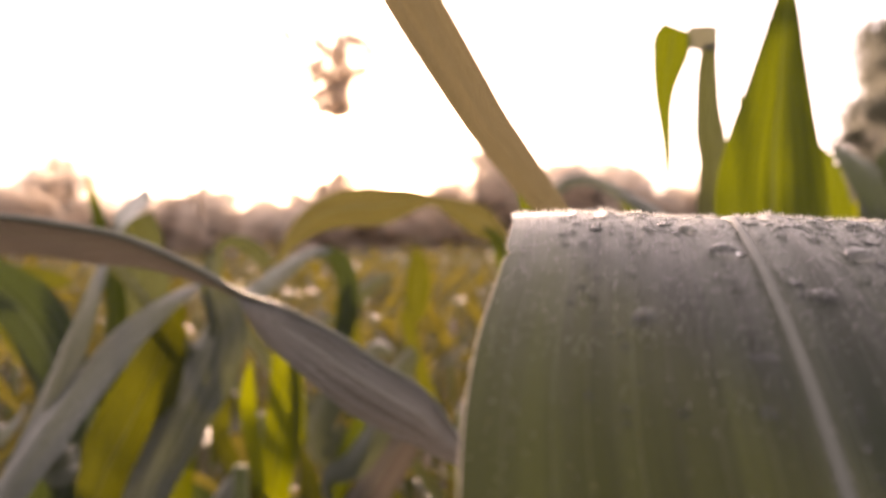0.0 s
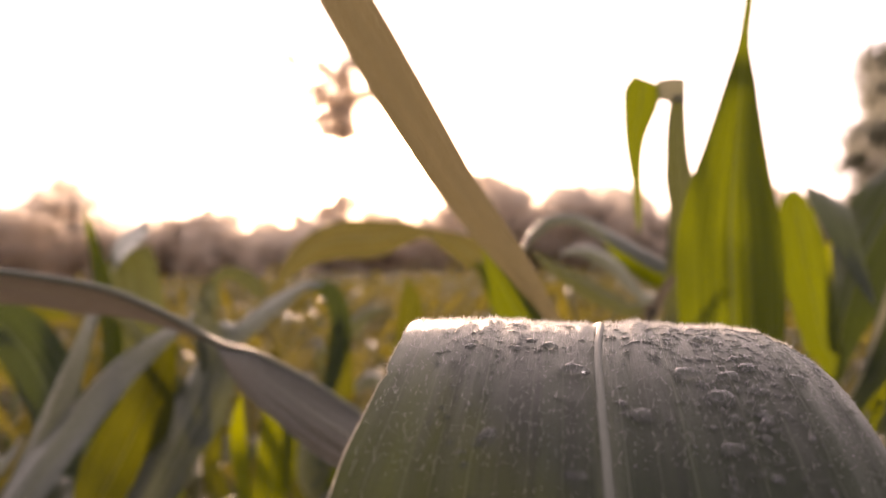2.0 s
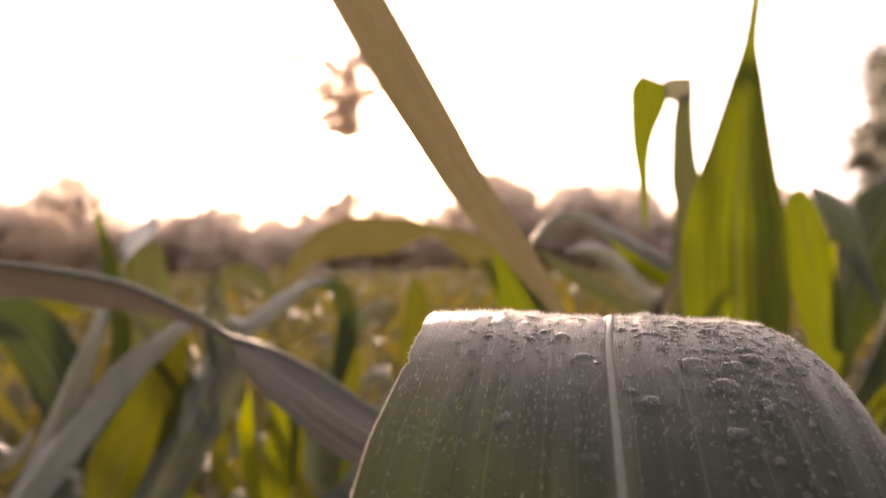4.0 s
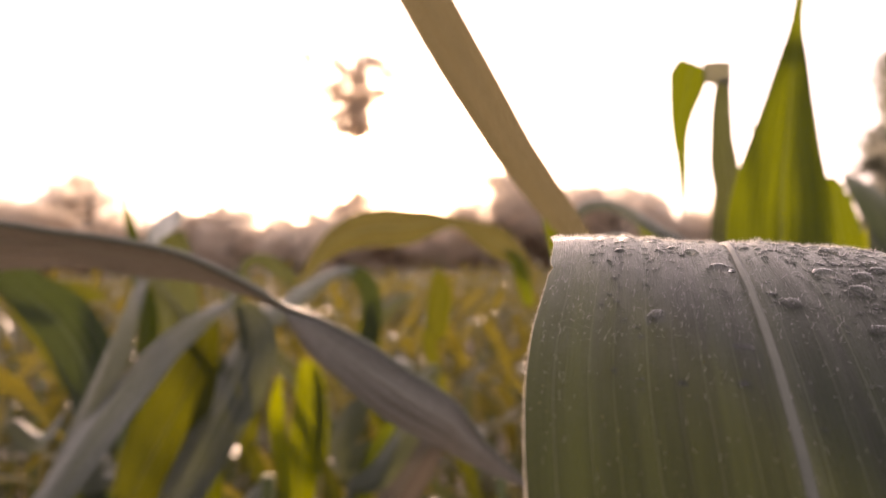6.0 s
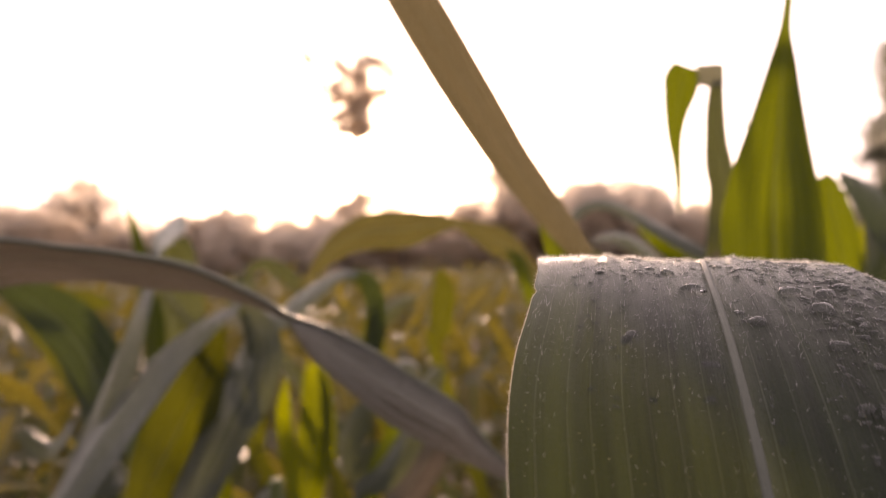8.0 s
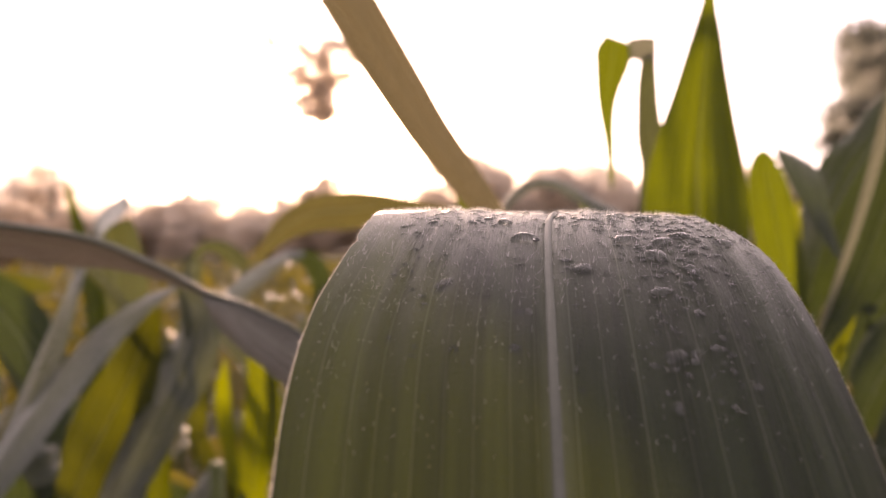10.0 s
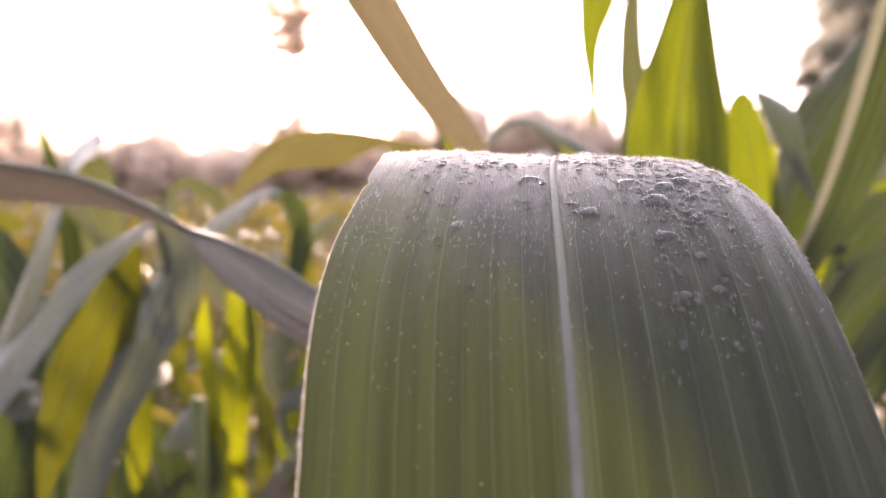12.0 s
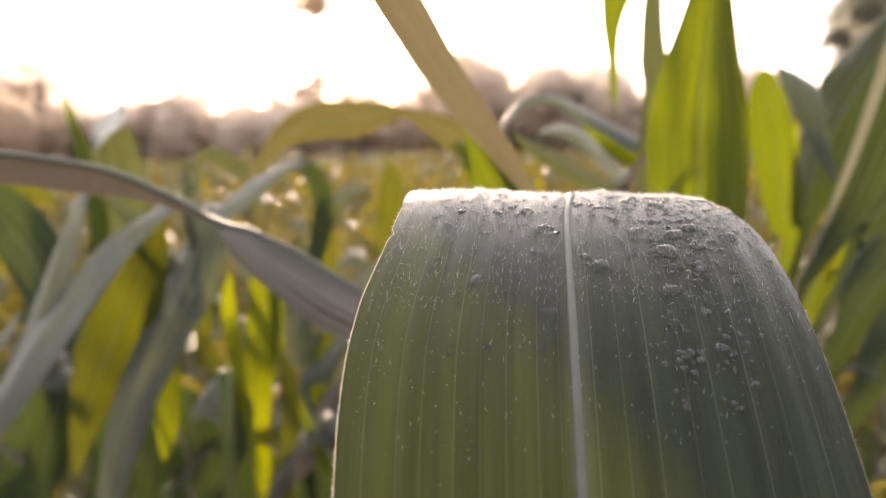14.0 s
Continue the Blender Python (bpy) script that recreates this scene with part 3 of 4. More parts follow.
blade(plant, [
    (0.168, 0.43, 1.3, 0.012, 0), (0.2322, 0.46, 1.4279, 0.0035, -15), (0.2435, 0.46, 1.452, 0.0045, -15), (0.2556, 0.46, 1.4691, 0.007, -15),
    (0.2682, 0.46, 1.4912, 0.0105, -15), (0.2805, 0.46, 1.5199, 0.0133, -15), (0.2919, 0.46, 1.5483, 0.0147, -15), (0.3027, 0.46, 1.5797, 0.0154, -15),
    (0.3127, 0.46, 1.6107, 0.014, -15), (0.3223, 0.46, 1.6414, 0.0098, -15), (0.3295, 0.46, 1.667, 0.0021, -15),
], 0.3, 0.03, "broad folded corn leaf with a pale edge", LEAF_DEEP)
blade(plant, [
    (0.168, 0.428, 1.3, 0.005, 0), (0.2276, 0.452, 1.4346, 0.0013, 0), (0.2416, 0.452, 1.465, 0.0013, 0), (0.2525, 0.452, 1.4908, 0.0023, 0),
    (0.2633, 0.452, 1.5174, 0.003, 0), (0.2738, 0.452, 1.547, 0.0036, 0), (0.2835, 0.452, 1.5782, 0.004, 0), (0.2924, 0.452, 1.6093, 0.0036, 0),
    (0.3006, 0.452, 1.6379, 0.0027, 0), (0.3064, 0.452, 1.6583, 0.0007, 0),
], 0.5, 0.02, "sky-lit edge strip of the broad folded leaf", LEAF_SKYLIT)
blade(plant, [
    (0.17, 0.45, 1.3, 0.006, 0), (0.2533, 0.47, 1.4328, 0.0028, 0), (0.2589, 0.47, 1.4497, 0.0045, 0), (0.2642, 0.47, 1.4627, 0.0045, 0),
    (0.2709, 0.47, 1.4784, 0.0017, 0),
], 0.2, 0.02, "narrow yellow corn leaf lit from behind", LEAF_BACKLIT)
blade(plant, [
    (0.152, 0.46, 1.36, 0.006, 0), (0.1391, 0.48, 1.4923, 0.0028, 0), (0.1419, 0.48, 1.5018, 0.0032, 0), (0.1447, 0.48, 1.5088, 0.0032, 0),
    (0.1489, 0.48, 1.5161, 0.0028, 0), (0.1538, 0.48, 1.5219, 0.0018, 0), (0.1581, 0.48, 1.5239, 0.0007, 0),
], 0.4, 0.02, "pale curled corn leaf", LEAF_SHEEN_DRY)
plant = hero_plant(0.265, 0.64, 1.4)
blade(plant, [
    (0.262, 0.64, 1.3, 0.012, 0), (0.3162, 0.66, 1.4344, 0.0086, 0), (0.3119, 0.66, 1.4685, 0.0143, 0), (0.3072, 0.66, 1.4976, 0.0172, 0),
    (0.3027, 0.66, 1.5216, 0.0182, 0), (0.2992, 0.66, 1.5454, 0.0177, 0), (0.2963, 0.66, 1.5643, 0.0148, 0), (0.2965, 0.66, 1.5765, 0.0115, 0),
    (0.3013, 0.66, 1.582, 0.0067, 0),
], 0.12, 0.03, "yellow-green corn leaf bent over at the top")
blade(plant, [
    (0.336, 0.7, 1.5875, 0.0192, 0), (0.332, 0.683, 1.5791, 0.0183, 0), (0.3289, 0.667, 1.5663, 0.015, 0), (0.3273, 0.65, 1.5492, 0.0118, 0),
    (0.3264, 0.633, 1.5301, 0.0083, 0), (0.3261, 0.617, 1.5109, 0.0045, 0), (0.3255, 0.6, 1.4952, 0.0004, 0),
], 0.1, 0.03, "grey-green bent flap of a corn leaf", LEAF_DEEP)
blade(plant, [
    (0.262, 0.64, 1.28, 0.01, 0), (0.3228, 0.67, 1.443, 0.0029, 0), (0.3201, 0.67, 1.4677, 0.0048, 0), (0.3212, 0.67, 1.502, 0.0053, 0),
    (0.3229, 0.67, 1.531, 0.0039, 0), (0.325, 0.67, 1.5479, 0.0005, 0),
], 0.3, 0.02, "narrow yellow corn leaf lit from behind", LEAF_BACKLIT)
blade(plant, [
    (0.262, 0.64, 1.33, 0.012, 0), (0.3453, 0.72, 1.4428, 0.0103, -45), (0.358, 0.72, 1.49, 0.0235, -45), (0.3749, 0.72, 1.5341, 0.0338, -45),
    (0.3951, 0.72, 1.5699, 0.0368, -45), (0.4193, 0.72, 1.6054, 0.0309, -45), (0.4444, 0.72, 1.6407, 0.0206, -45), (0.4693, 0.72, 1.6781, 0.0029, -45),
], 0.3, 0.1, "ribbed grey-green corn leaf", LEAF_DEEP)
blade(plant, [
    (0.27, 0.65, 1.22, 0.012, -30), (0.3409, 0.62, 1.3732, 0.0114, -30), (0.3578, 0.62, 1.4057, 0.0218, -30), (0.3768, 0.62, 1.4286, 0.027, -30),
    (0.3997, 0.62, 1.4444, 0.026, -30), (0.4321, 0.62, 1.46, 0.0156, -30), (0.4647, 0.62, 1.4686, 0.0021, -30),
], 0.2, 0.05, "broad dark green corn leaf spreading sideways", LEAF_DEEP)
blade(plant, [
    (0.268, 0.65, 1.24, 0.01, -20), (0.3783, 0.7, 1.4233, 0.0058, -30), (0.3959, 0.7, 1.449, 0.0152, -30), (0.4135, 0.7, 1.4719, 0.0175, -30),
    (0.4364, 0.7, 1.492, 0.0152, -30), (0.4648, 0.7, 1.5043, 0.0047, -30),
], 0.2, 0.06, "shaded corn leaf in the plant's heart", LEAF_DEEP)
blade(plant, [
    (0.265, 0.64, 1.18, 0.012, -30), (0.3163, 0.55, 1.3423, 0.0092, -30), (0.3323, 0.55, 1.3717, 0.0157, -30), (0.3483, 0.55, 1.3966, 0.0194, -30),
    (0.3665, 0.55, 1.4171, 0.0185, -30), (0.3928, 0.55, 1.4416, 0.0046, -30),
], 0.25, 0.03, "shaded corn leaf with a pale midrib", LEAF_DEEP)
blade(plant, [
    (0.275, 0.66, 1.28, 0.008, -30), (0.4545, 0.8, 1.4976, 0.0025, -20), (0.4839, 0.8, 1.5076, 0.0061, -20), (0.5137, 0.8, 1.5112, 0.0086, -20),
    (0.5497, 0.8, 1.5078, 0.0049, -20),
], 0.25, 0.05, "lit green corn leaf")
blade(plant, [
    (0.5061, 0.85, 1.4959, 0.0035, -30), (0.5208, 0.85, 1.5234, 0.0085, -30), (0.5329, 0.85, 1.5373, 0.0113, -30), (0.5547, 0.85, 1.5443, 0.0071, -30),
    (0.5806, 0.85, 1.5317, 0.0014, -30),
], 0.25, 0.05, "arching corn leaf in dew-glint colour", LEAF_GLINT)
plant = hero_plant(0.16, 0.855, 1.36)
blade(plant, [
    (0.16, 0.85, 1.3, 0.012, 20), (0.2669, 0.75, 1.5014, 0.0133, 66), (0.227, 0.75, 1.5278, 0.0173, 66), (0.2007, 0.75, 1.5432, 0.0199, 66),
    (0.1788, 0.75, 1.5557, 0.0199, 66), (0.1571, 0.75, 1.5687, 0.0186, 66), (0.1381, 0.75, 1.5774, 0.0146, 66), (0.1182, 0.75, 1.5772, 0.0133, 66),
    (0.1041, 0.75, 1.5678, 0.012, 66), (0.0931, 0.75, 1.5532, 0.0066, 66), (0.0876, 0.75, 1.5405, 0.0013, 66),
], 0.3, 0.04, "arching grey corn leaf with ribbed veins", LEAF_GLINT)
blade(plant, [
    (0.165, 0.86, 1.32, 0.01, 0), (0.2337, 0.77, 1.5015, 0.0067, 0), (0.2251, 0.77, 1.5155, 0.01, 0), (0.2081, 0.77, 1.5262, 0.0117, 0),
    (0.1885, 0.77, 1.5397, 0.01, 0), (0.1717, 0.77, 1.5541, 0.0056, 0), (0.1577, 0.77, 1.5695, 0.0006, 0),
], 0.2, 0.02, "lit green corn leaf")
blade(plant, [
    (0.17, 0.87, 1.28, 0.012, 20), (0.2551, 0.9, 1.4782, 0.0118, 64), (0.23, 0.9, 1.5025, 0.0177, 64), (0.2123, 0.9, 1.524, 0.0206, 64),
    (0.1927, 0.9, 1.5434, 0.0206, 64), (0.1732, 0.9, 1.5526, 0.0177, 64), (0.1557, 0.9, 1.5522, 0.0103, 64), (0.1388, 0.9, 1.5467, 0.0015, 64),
], 0.25, 0.05, "grey arching corn leaf", LEAF_GLINT)
blade(plant, [
    (0.15, 0.84, 1.28, 0.012, 0), (0.2154, 0.8, 1.4696, 0.0053, 30), (0.189, 0.8, 1.4931, 0.0093, 30), (0.1657, 0.8, 1.5066, 0.0113, 30),
    (0.1424, 0.8, 1.5207, 0.01, 30), (0.1222, 0.8, 1.5341, 0.0067, 30), (0.105, 0.8, 1.5474, 0.002, 30),
], 0.25, 0.05, "green drooping corn leaf with a pale edge", LEAF_SKYGREY)
blade(plant, [
    (0.0815, 1, 1.477, 0.0057, 0), (0.0761, 1, 1.5034, 0.0086, 0), (0.0692, 1, 1.5269, 0.0086, 0), (0.0594, 1, 1.5383, 0.005, 0),
    (0.0508, 1, 1.5385, 0.0014, 0),
], 0.3, 0.05, "corn leaf with a dew-white bent tip")
plant = hero_plant(-0.178, 0.775, 1.33)
blade(plant, [
    (-0.18, 0.75, 1.4, 0.008, 45), (-0.1961, 0.74, 1.4919, 0.0048, 48), (-0.1985, 0.713, 1.493, 0.0085, 48), (-0.2094, 0.687, 1.4835, 0.0134, 48),
    (-0.2284, 0.66, 1.4646, 0.0221, 48), (-0.2423, 0.633, 1.4443, 0.0274, 48), (-0.2548, 0.607, 1.4196, 0.0303, 48), (-0.2668, 0.58, 1.3946, 0.0315, 48),
    (-0.2777, 0.553, 1.3666, 0.0277, 48), (-0.2926, 0.527, 1.3328, 0.0172, 48), (-0.2976, 0.5, 1.3119, 0.0022, 48),
], 0.2, 0.03, "drooping corn leaf with a pale midrib", LEAF_SKYGREY)
blade(plant, [
    (-0.2052, 0.71, 1.4781, 0.0026, 0), (-0.2143, 0.71, 1.459, 0.0113, 0), (-0.227, 0.71, 1.4285, 0.0215, 0), (-0.2419, 0.71, 1.3979, 0.0277, 0),
    (-0.2572, 0.71, 1.3697, 0.0297, 0), (-0.2714, 0.71, 1.3438, 0.0236, 0), (-0.2835, 0.71, 1.3125, 0.0154, 0), (-0.2933, 0.71, 1.2782, 0.0082, 0),
    (-0.2989, 0.71, 1.2462, 0.001, 0),
], 0.12, 0.04, "hanging corn leaf glowing yellow-green from behind", LEAF_OLIVE)
blade(plant, [
    (-0.2109, 0.78, 1.4817, 0.0052, 30), (-0.1969, 0.762, 1.4715, 0.0228, 30), (-0.1913, 0.744, 1.4502, 0.0341, 30), (-0.1952, 0.726, 1.4258, 0.0351, 30),
    (-0.204, 0.708, 1.4, 0.0313, 30), (-0.2133, 0.69, 1.3729, 0.0276, 30), (-0.2224, 0.672, 1.3472, 0.0247, 30), (-0.2296, 0.654, 1.3202, 0.0219, 30),
    (-0.2339, 0.636, 1.2922, 0.0192, 30), (-0.2367, 0.618, 1.261, 0.0135, 30), (-0.2347, 0.6, 1.236, 0.002, 30),
], 0.18, 0.03, "dull hanging corn leaf with a thin pale midrib", LEAF_SKYGREY)
blade(plant, [
    (-0.185, 0.75, 1.4, 0.008, 35), (-0.2718, 0.73, 1.5142, 0.0055, 40), (-0.2738, 0.709, 1.508, 0.0147, 40), (-0.2724, 0.688, 1.4914, 0.0188, 40),
    (-0.2724, 0.666, 1.4686, 0.0208, 40), (-0.2757, 0.645, 1.4403, 0.022, 40), (-0.2822, 0.624, 1.4069, 0.0218, 40), (-0.29, 0.603, 1.3755, 0.0194, 40),
    (-0.2989, 0.581, 1.3441, 0.0132, 40), (-0.3038, 0.56, 1.3212, 0.0016, 40),
], 0.2, 0.03, "narrow grey drooping corn leaf", LEAF_SKYGREY)
blade(plant, [
    (-0.2145, 0.76, 1.3664, 0.0027, 0), (-0.2224, 0.76, 1.3386, 0.0077, 0), (-0.2274, 0.76, 1.3049, 0.0104, 0), (-0.231, 0.76, 1.2766, 0.0104, 0),
    (-0.2358, 0.76, 1.2481, 0.0027, 0),
], 0.15, 0.03, "hanging corn leaf end lit from behind", LEAF_BACKLIT)
plant = hero_plant(-0.405, 1.005, 1.36)
blade(plant, [
    (-0.42, 0.98, 1.38, 0.012, 20), (-0.5218, 0.9, 1.5296, 0.004, 15), (-0.4918, 0.9, 1.5167, 0.0201, 15), (-0.4594, 0.9, 1.4923, 0.0308, 15),
    (-0.4272, 0.9, 1.4601, 0.0388, 15), (-0.4047, 0.9, 1.4201, 0.0402, 15), (-0.3952, 0.9, 1.3714, 0.0335, 15), (-0.3936, 0.9, 1.3158, 0.0214, 15),
    (-0.3961, 0.9, 1.2563, 0.0027, 15),
], 0.15, 0.04, "dark green corn leaf", LEAF_DEEP)
blade(plant, [
    (-0.4, 1, 1.25, 0.012, 0), (-0.3756, 1, 1.4435, 0.0129, 0), (-0.3813, 1, 1.4999, 0.0122, 0), (-0.388, 1, 1.5398, 0.01, 0),
    (-0.3938, 1, 1.5697, 0.0072, 0), (-0.4004, 1, 1.5973, 0.0043, 0), (-0.4056, 1, 1.6247, 0.0004, 0),
], 0.3, 0.02, "upright bright green corn leaf tip")
blade(plant, [
    (-0.4, 1.02, 1.25, 0.014, 0), (-0.388, 1.1, 1.4044, 0.0393, 0), (-0.385, 1.1, 1.4589, 0.0393, 0), (-0.3862, 1.1, 1.5052, 0.0386, 0),
    (-0.3902, 1.1, 1.5436, 0.0362, 0), (-0.3952, 1.1, 1.562, 0.0331, 0), (-0.3972, 1.1, 1.5673, 0.0315, 0),
], 0.15, 0.04, "broad corn leaf bent over near its tip", LEAF_SKYGREY)
blade(plant, [
    (-0.3816, 1.06, 1.5619, 0.0311, 0), (-0.3934, 1.095, 1.5739, 0.0298, 0), (-0.4011, 1.13, 1.5896, 0.0259, 0), (-0.4052, 1.165, 1.6052, 0.0167, 0),
    (-0.409, 1.2, 1.6183, 0.0034, 0),
], 0.2, 0.1, "ribbed grey end of the bent corn leaf", LEAF_GLINT)
blade(plant, [
    (-0.41, 1.01, 1.3, 0.01, 20), (-0.5903, 1.05, 1.518, 0.0045, 0), (-0.5474, 1.05, 1.5123, 0.0075, 0), (-0.5046, 1.05, 1.5021, 0.0113, 0),
    (-0.4686, 1.05, 1.4957, 0.0105, 0), (-0.4457, 1.05, 1.4894, 0.0023, 0),
], 0.2, 0.04, "lit green corn leaf lying level", LEAF_OLIVE)
plant = hero_plant(-0.1, 1.12, 1.3)
blade(plant, [
    (-0.14, 1.13, 1.3, 0.006, 0), (-0.2365, 1.2, 1.4809, 0.0026, 0), (-0.2252, 1.2, 1.5119, 0.0051, 0), (-0.2038, 1.2, 1.541, 0.012, 0),
    (-0.1725, 1.2, 1.5681, 0.0206, 0), (-0.1299, 1.2, 1.5826, 0.0266, 0), (-0.0809, 1.2, 1.5836, 0.0266, 0), (-0.0401, 1.2, 1.5897, 0.0171, 0),
    (-0.0079, 1.2, 1.5893, 0.0077, 0), (0.0191, 1.2, 1.5781, 0.0137, 0), (0.0528, 1.2, 1.56, 0.0214, 0), (0.0841, 1.2, 1.5352, 0.0129, 0),
    (0.1052, 1.2, 1.5095, 0.0017, 0),
], 0.12, 0.03, "arching corn leaf glowing in the low sun", LEAF_GLARE)
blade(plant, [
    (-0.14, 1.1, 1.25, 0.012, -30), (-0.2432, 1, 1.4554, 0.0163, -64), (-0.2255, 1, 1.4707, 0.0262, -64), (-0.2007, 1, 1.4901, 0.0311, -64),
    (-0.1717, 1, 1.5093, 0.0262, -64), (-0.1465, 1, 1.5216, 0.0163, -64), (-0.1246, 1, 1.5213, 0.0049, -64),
], 0.2, 0.05, "ribbed grey arching corn leaf", LEAF_GLINT)
blade(plant, [
    (-0.1432, 1.01, 1.5202, 0.0058, 0), (-0.1233, 1.01, 1.5163, 0.0101, 0), (-0.1103, 1.01, 1.4983, 0.0123, 0), (-0.1062, 1.01, 1.4703, 0.0123, 0),
    (-0.1108, 1.01, 1.438, 0.0116, 0), (-0.1182, 1.01, 1.4092, 0.0094, 0), (-0.1265, 1.01, 1.3765, 0.0014, 0),
], 0.2, 0.03, "drooping end of the arching corn leaf", LEAF_DEEP)
blade(plant, [
    (-0.12, 1.14, 1.25, 0.01, 0), (-0.3517, 1.3, 1.4647, 0.0093, 0), (-0.3448, 1.3, 1.4938, 0.0139, 0), (-0.3401, 1.3, 1.5173, 0.0111, 0),
    (-0.3361, 1.3, 1.5444, 0.0006, 0),
], 0.5, 0.02, "grey pointed corn leaf tip", LEAF_GLINT)
blade(plant, [
    (-0.12, 1.13, 1.24, 0.01, 0), (-0.3305, 1.25, 1.4842, 0.0045, 0), (-0.3223, 1.25, 1.5278, 0.0062, 0), (-0.3025, 1.25, 1.5414, 0.0089, 0),
    (-0.2767, 1.25, 1.5315, 0.0125, 0), (-0.2547, 1.25, 1.5111, 0.0107, 0), (-0.2399, 1.25, 1.4872, 0.0018, 0),
], 0.25, 0.03, "small arching green corn leaf", LEAF_SKYGREY)
plant = hero_plant(-0.162, 0.975, 1.12)
blade(plant, [
    (-0.16, 0.9, 1.05, 0.008, 0), (-0.1527, 0.75, 1.2947, 0.0022, 0), (-0.1562, 0.75, 1.3172, 0.0054, 0), (-0.1602, 0.75, 1.3507, 0.007, 0),
    (-0.1639, 0.75, 1.3784, 0.0076, 0), (-0.1639, 0.75, 1.403, 0.0065, 0), (-0.1602, 0.75, 1.4285, 0.0003, 0),
], 0.2, 0.03, "upright corn leaf glowing yellow in the sun", LEAF_BACKLIT)
blade(plant, [
    (-0.165, 0.98, 1.02, 0.012, 0), (-0.1837, 0.98, 1.1312, 0.0084, 0), (-0.1907, 0.98, 1.1907, 0.0126, 0), (-0.1923, 0.98, 1.242, 0.0169, 0),
    (-0.187, 0.98, 1.2854, 0.0204, 0), (-0.1804, 0.98, 1.3284, 0.0211, 0), (-0.1759, 0.98, 1.3711, 0.0197, 0), (-0.1789, 0.98, 1.403, 0.0141, 0),
    (-0.1853, 0.98, 1.4172, 0.0021, 0),
], 0.2, 0.03, "upright broad green corn leaf lit from behind", LEAF_BACKLIT)
blade(plant, [
    (-0.1618, 0.97, 1.2872, 0.007, 0), (-0.1616, 0.97, 1.3299, 0.0083, 0), (-0.1628, 0.97, 1.3723, 0.0077, 0), (-0.1697, 0.97, 1.411, 0.0028, 0),
], 0.2, 0.03, "lit edge of the broad green corn leaf", LEAF_BACKLIT)
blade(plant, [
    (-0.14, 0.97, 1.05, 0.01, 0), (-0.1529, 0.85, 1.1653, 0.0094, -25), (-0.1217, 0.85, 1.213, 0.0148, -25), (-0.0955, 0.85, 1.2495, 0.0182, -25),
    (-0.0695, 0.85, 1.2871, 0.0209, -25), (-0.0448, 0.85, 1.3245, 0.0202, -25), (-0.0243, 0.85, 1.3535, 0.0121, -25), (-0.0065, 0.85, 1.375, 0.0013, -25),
], 0.3, 0.08, "ribbed grey corn leaf rising aslant", LEAF_SHEEN_DRY)
blade(plant, [
    (-0.15, 0.97, 1.06, 0.01, 0), (-0.1454, 0.9, 1.1753, 0.0065, 0), (-0.1404, 0.9, 1.2228, 0.0097, 0), (-0.137, 0.9, 1.2632, 0.0116, 0),
    (-0.141, 0.9, 1.2967, 0.0078, 0), (-0.1454, 0.9, 1.3201, 0.0013, 0),
], 0.2, 0.03, "green corn leaf", LEAF_OLIVE)
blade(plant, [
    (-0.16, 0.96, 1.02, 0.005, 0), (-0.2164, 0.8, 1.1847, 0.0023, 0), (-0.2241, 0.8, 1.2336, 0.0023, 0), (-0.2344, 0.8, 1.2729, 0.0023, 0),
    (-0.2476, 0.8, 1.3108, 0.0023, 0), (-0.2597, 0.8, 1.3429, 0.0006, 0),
], 0.4, 0.02, "thin dry corn leaf", LEAF_SHEEN_DRY)
blade(plant, [
    (-0.1981, 0.85, 1.4159, 0.0024, 0), (-0.2112, 0.85, 1.3823, 0.0086, 0), (-0.217, 0.85, 1.3483, 0.0092, 0), (-0.2211, 0.85, 1.314, 0.0018, 0),
], 0.2, 0.03, "green corn leaf lit from behind", LEAF_OLIVE)
blade(plant, [
    (-0.2046, 0.82, 1.3541, 0.0024, 10), (-0.1994, 0.82, 1.3238, 0.0096, 10), (-0.1881, 0.82, 1.2992, 0.0114, 10), (-0.1735, 0.82, 1.2781, 0.006, 10),
    (-0.1656, 0.82, 1.2669, 0.0006, 10),
], 0.2, 0.03, "green corn leaf hanging to a point", LEAF_OLIVE)
blade(plant, [
    (-0.16, 0.97, 1.04, 0.01, 0), (-0.2341, 0.88, 1.1384, 0.0135, 20), (-0.2159, 0.88, 1.1849, 0.0175, 20), (-0.1981, 0.88, 1.2243, 0.0188, 20),
    (-0.1852, 0.88, 1.2569, 0.0121, 20), (-0.1793, 0.88, 1.2764, 0.0013, 20),
], 0.2, 0.03, "dark green corn leaf", LEAF_DEEP)
blade(plant, [
    (-0.22, 0.95, 1.04, 0.01, 0), (-0.4364, 0.9, 1.1358, 0.0165, 20), (-0.4166, 0.9, 1.1897, 0.0234, 20), (-0.4039, 0.9, 1.2364, 0.0234, 20),
    (-0.3949, 0.9, 1.2762, 0.0138, 20), (-0.3919, 0.9, 1.3026, 0.0014, 20),
], 0.2, 0.03, "dark green corn leaf", LEAF_DEEP)
plant = hero_plant(0.05, 1.12, 1.25)
blade(plant, [
    (-0.03, 1.12, 1.1, 0.01, 0), (-0.1132, 1.1, 1.345, 0.0103, 0), (-0.1171, 1.1, 1.3889, 0.0147, 0), (-0.1209, 1.1, 1.4328, 0.0162, 0),
    (-0.1175, 1.1, 1.4694, 0.0132, 0), (-0.1112, 1.1, 1.4987, 0.0015, 0),
], 0.2, 0.03, "green corn leaf lit from behind", LEAF_OLIVE)
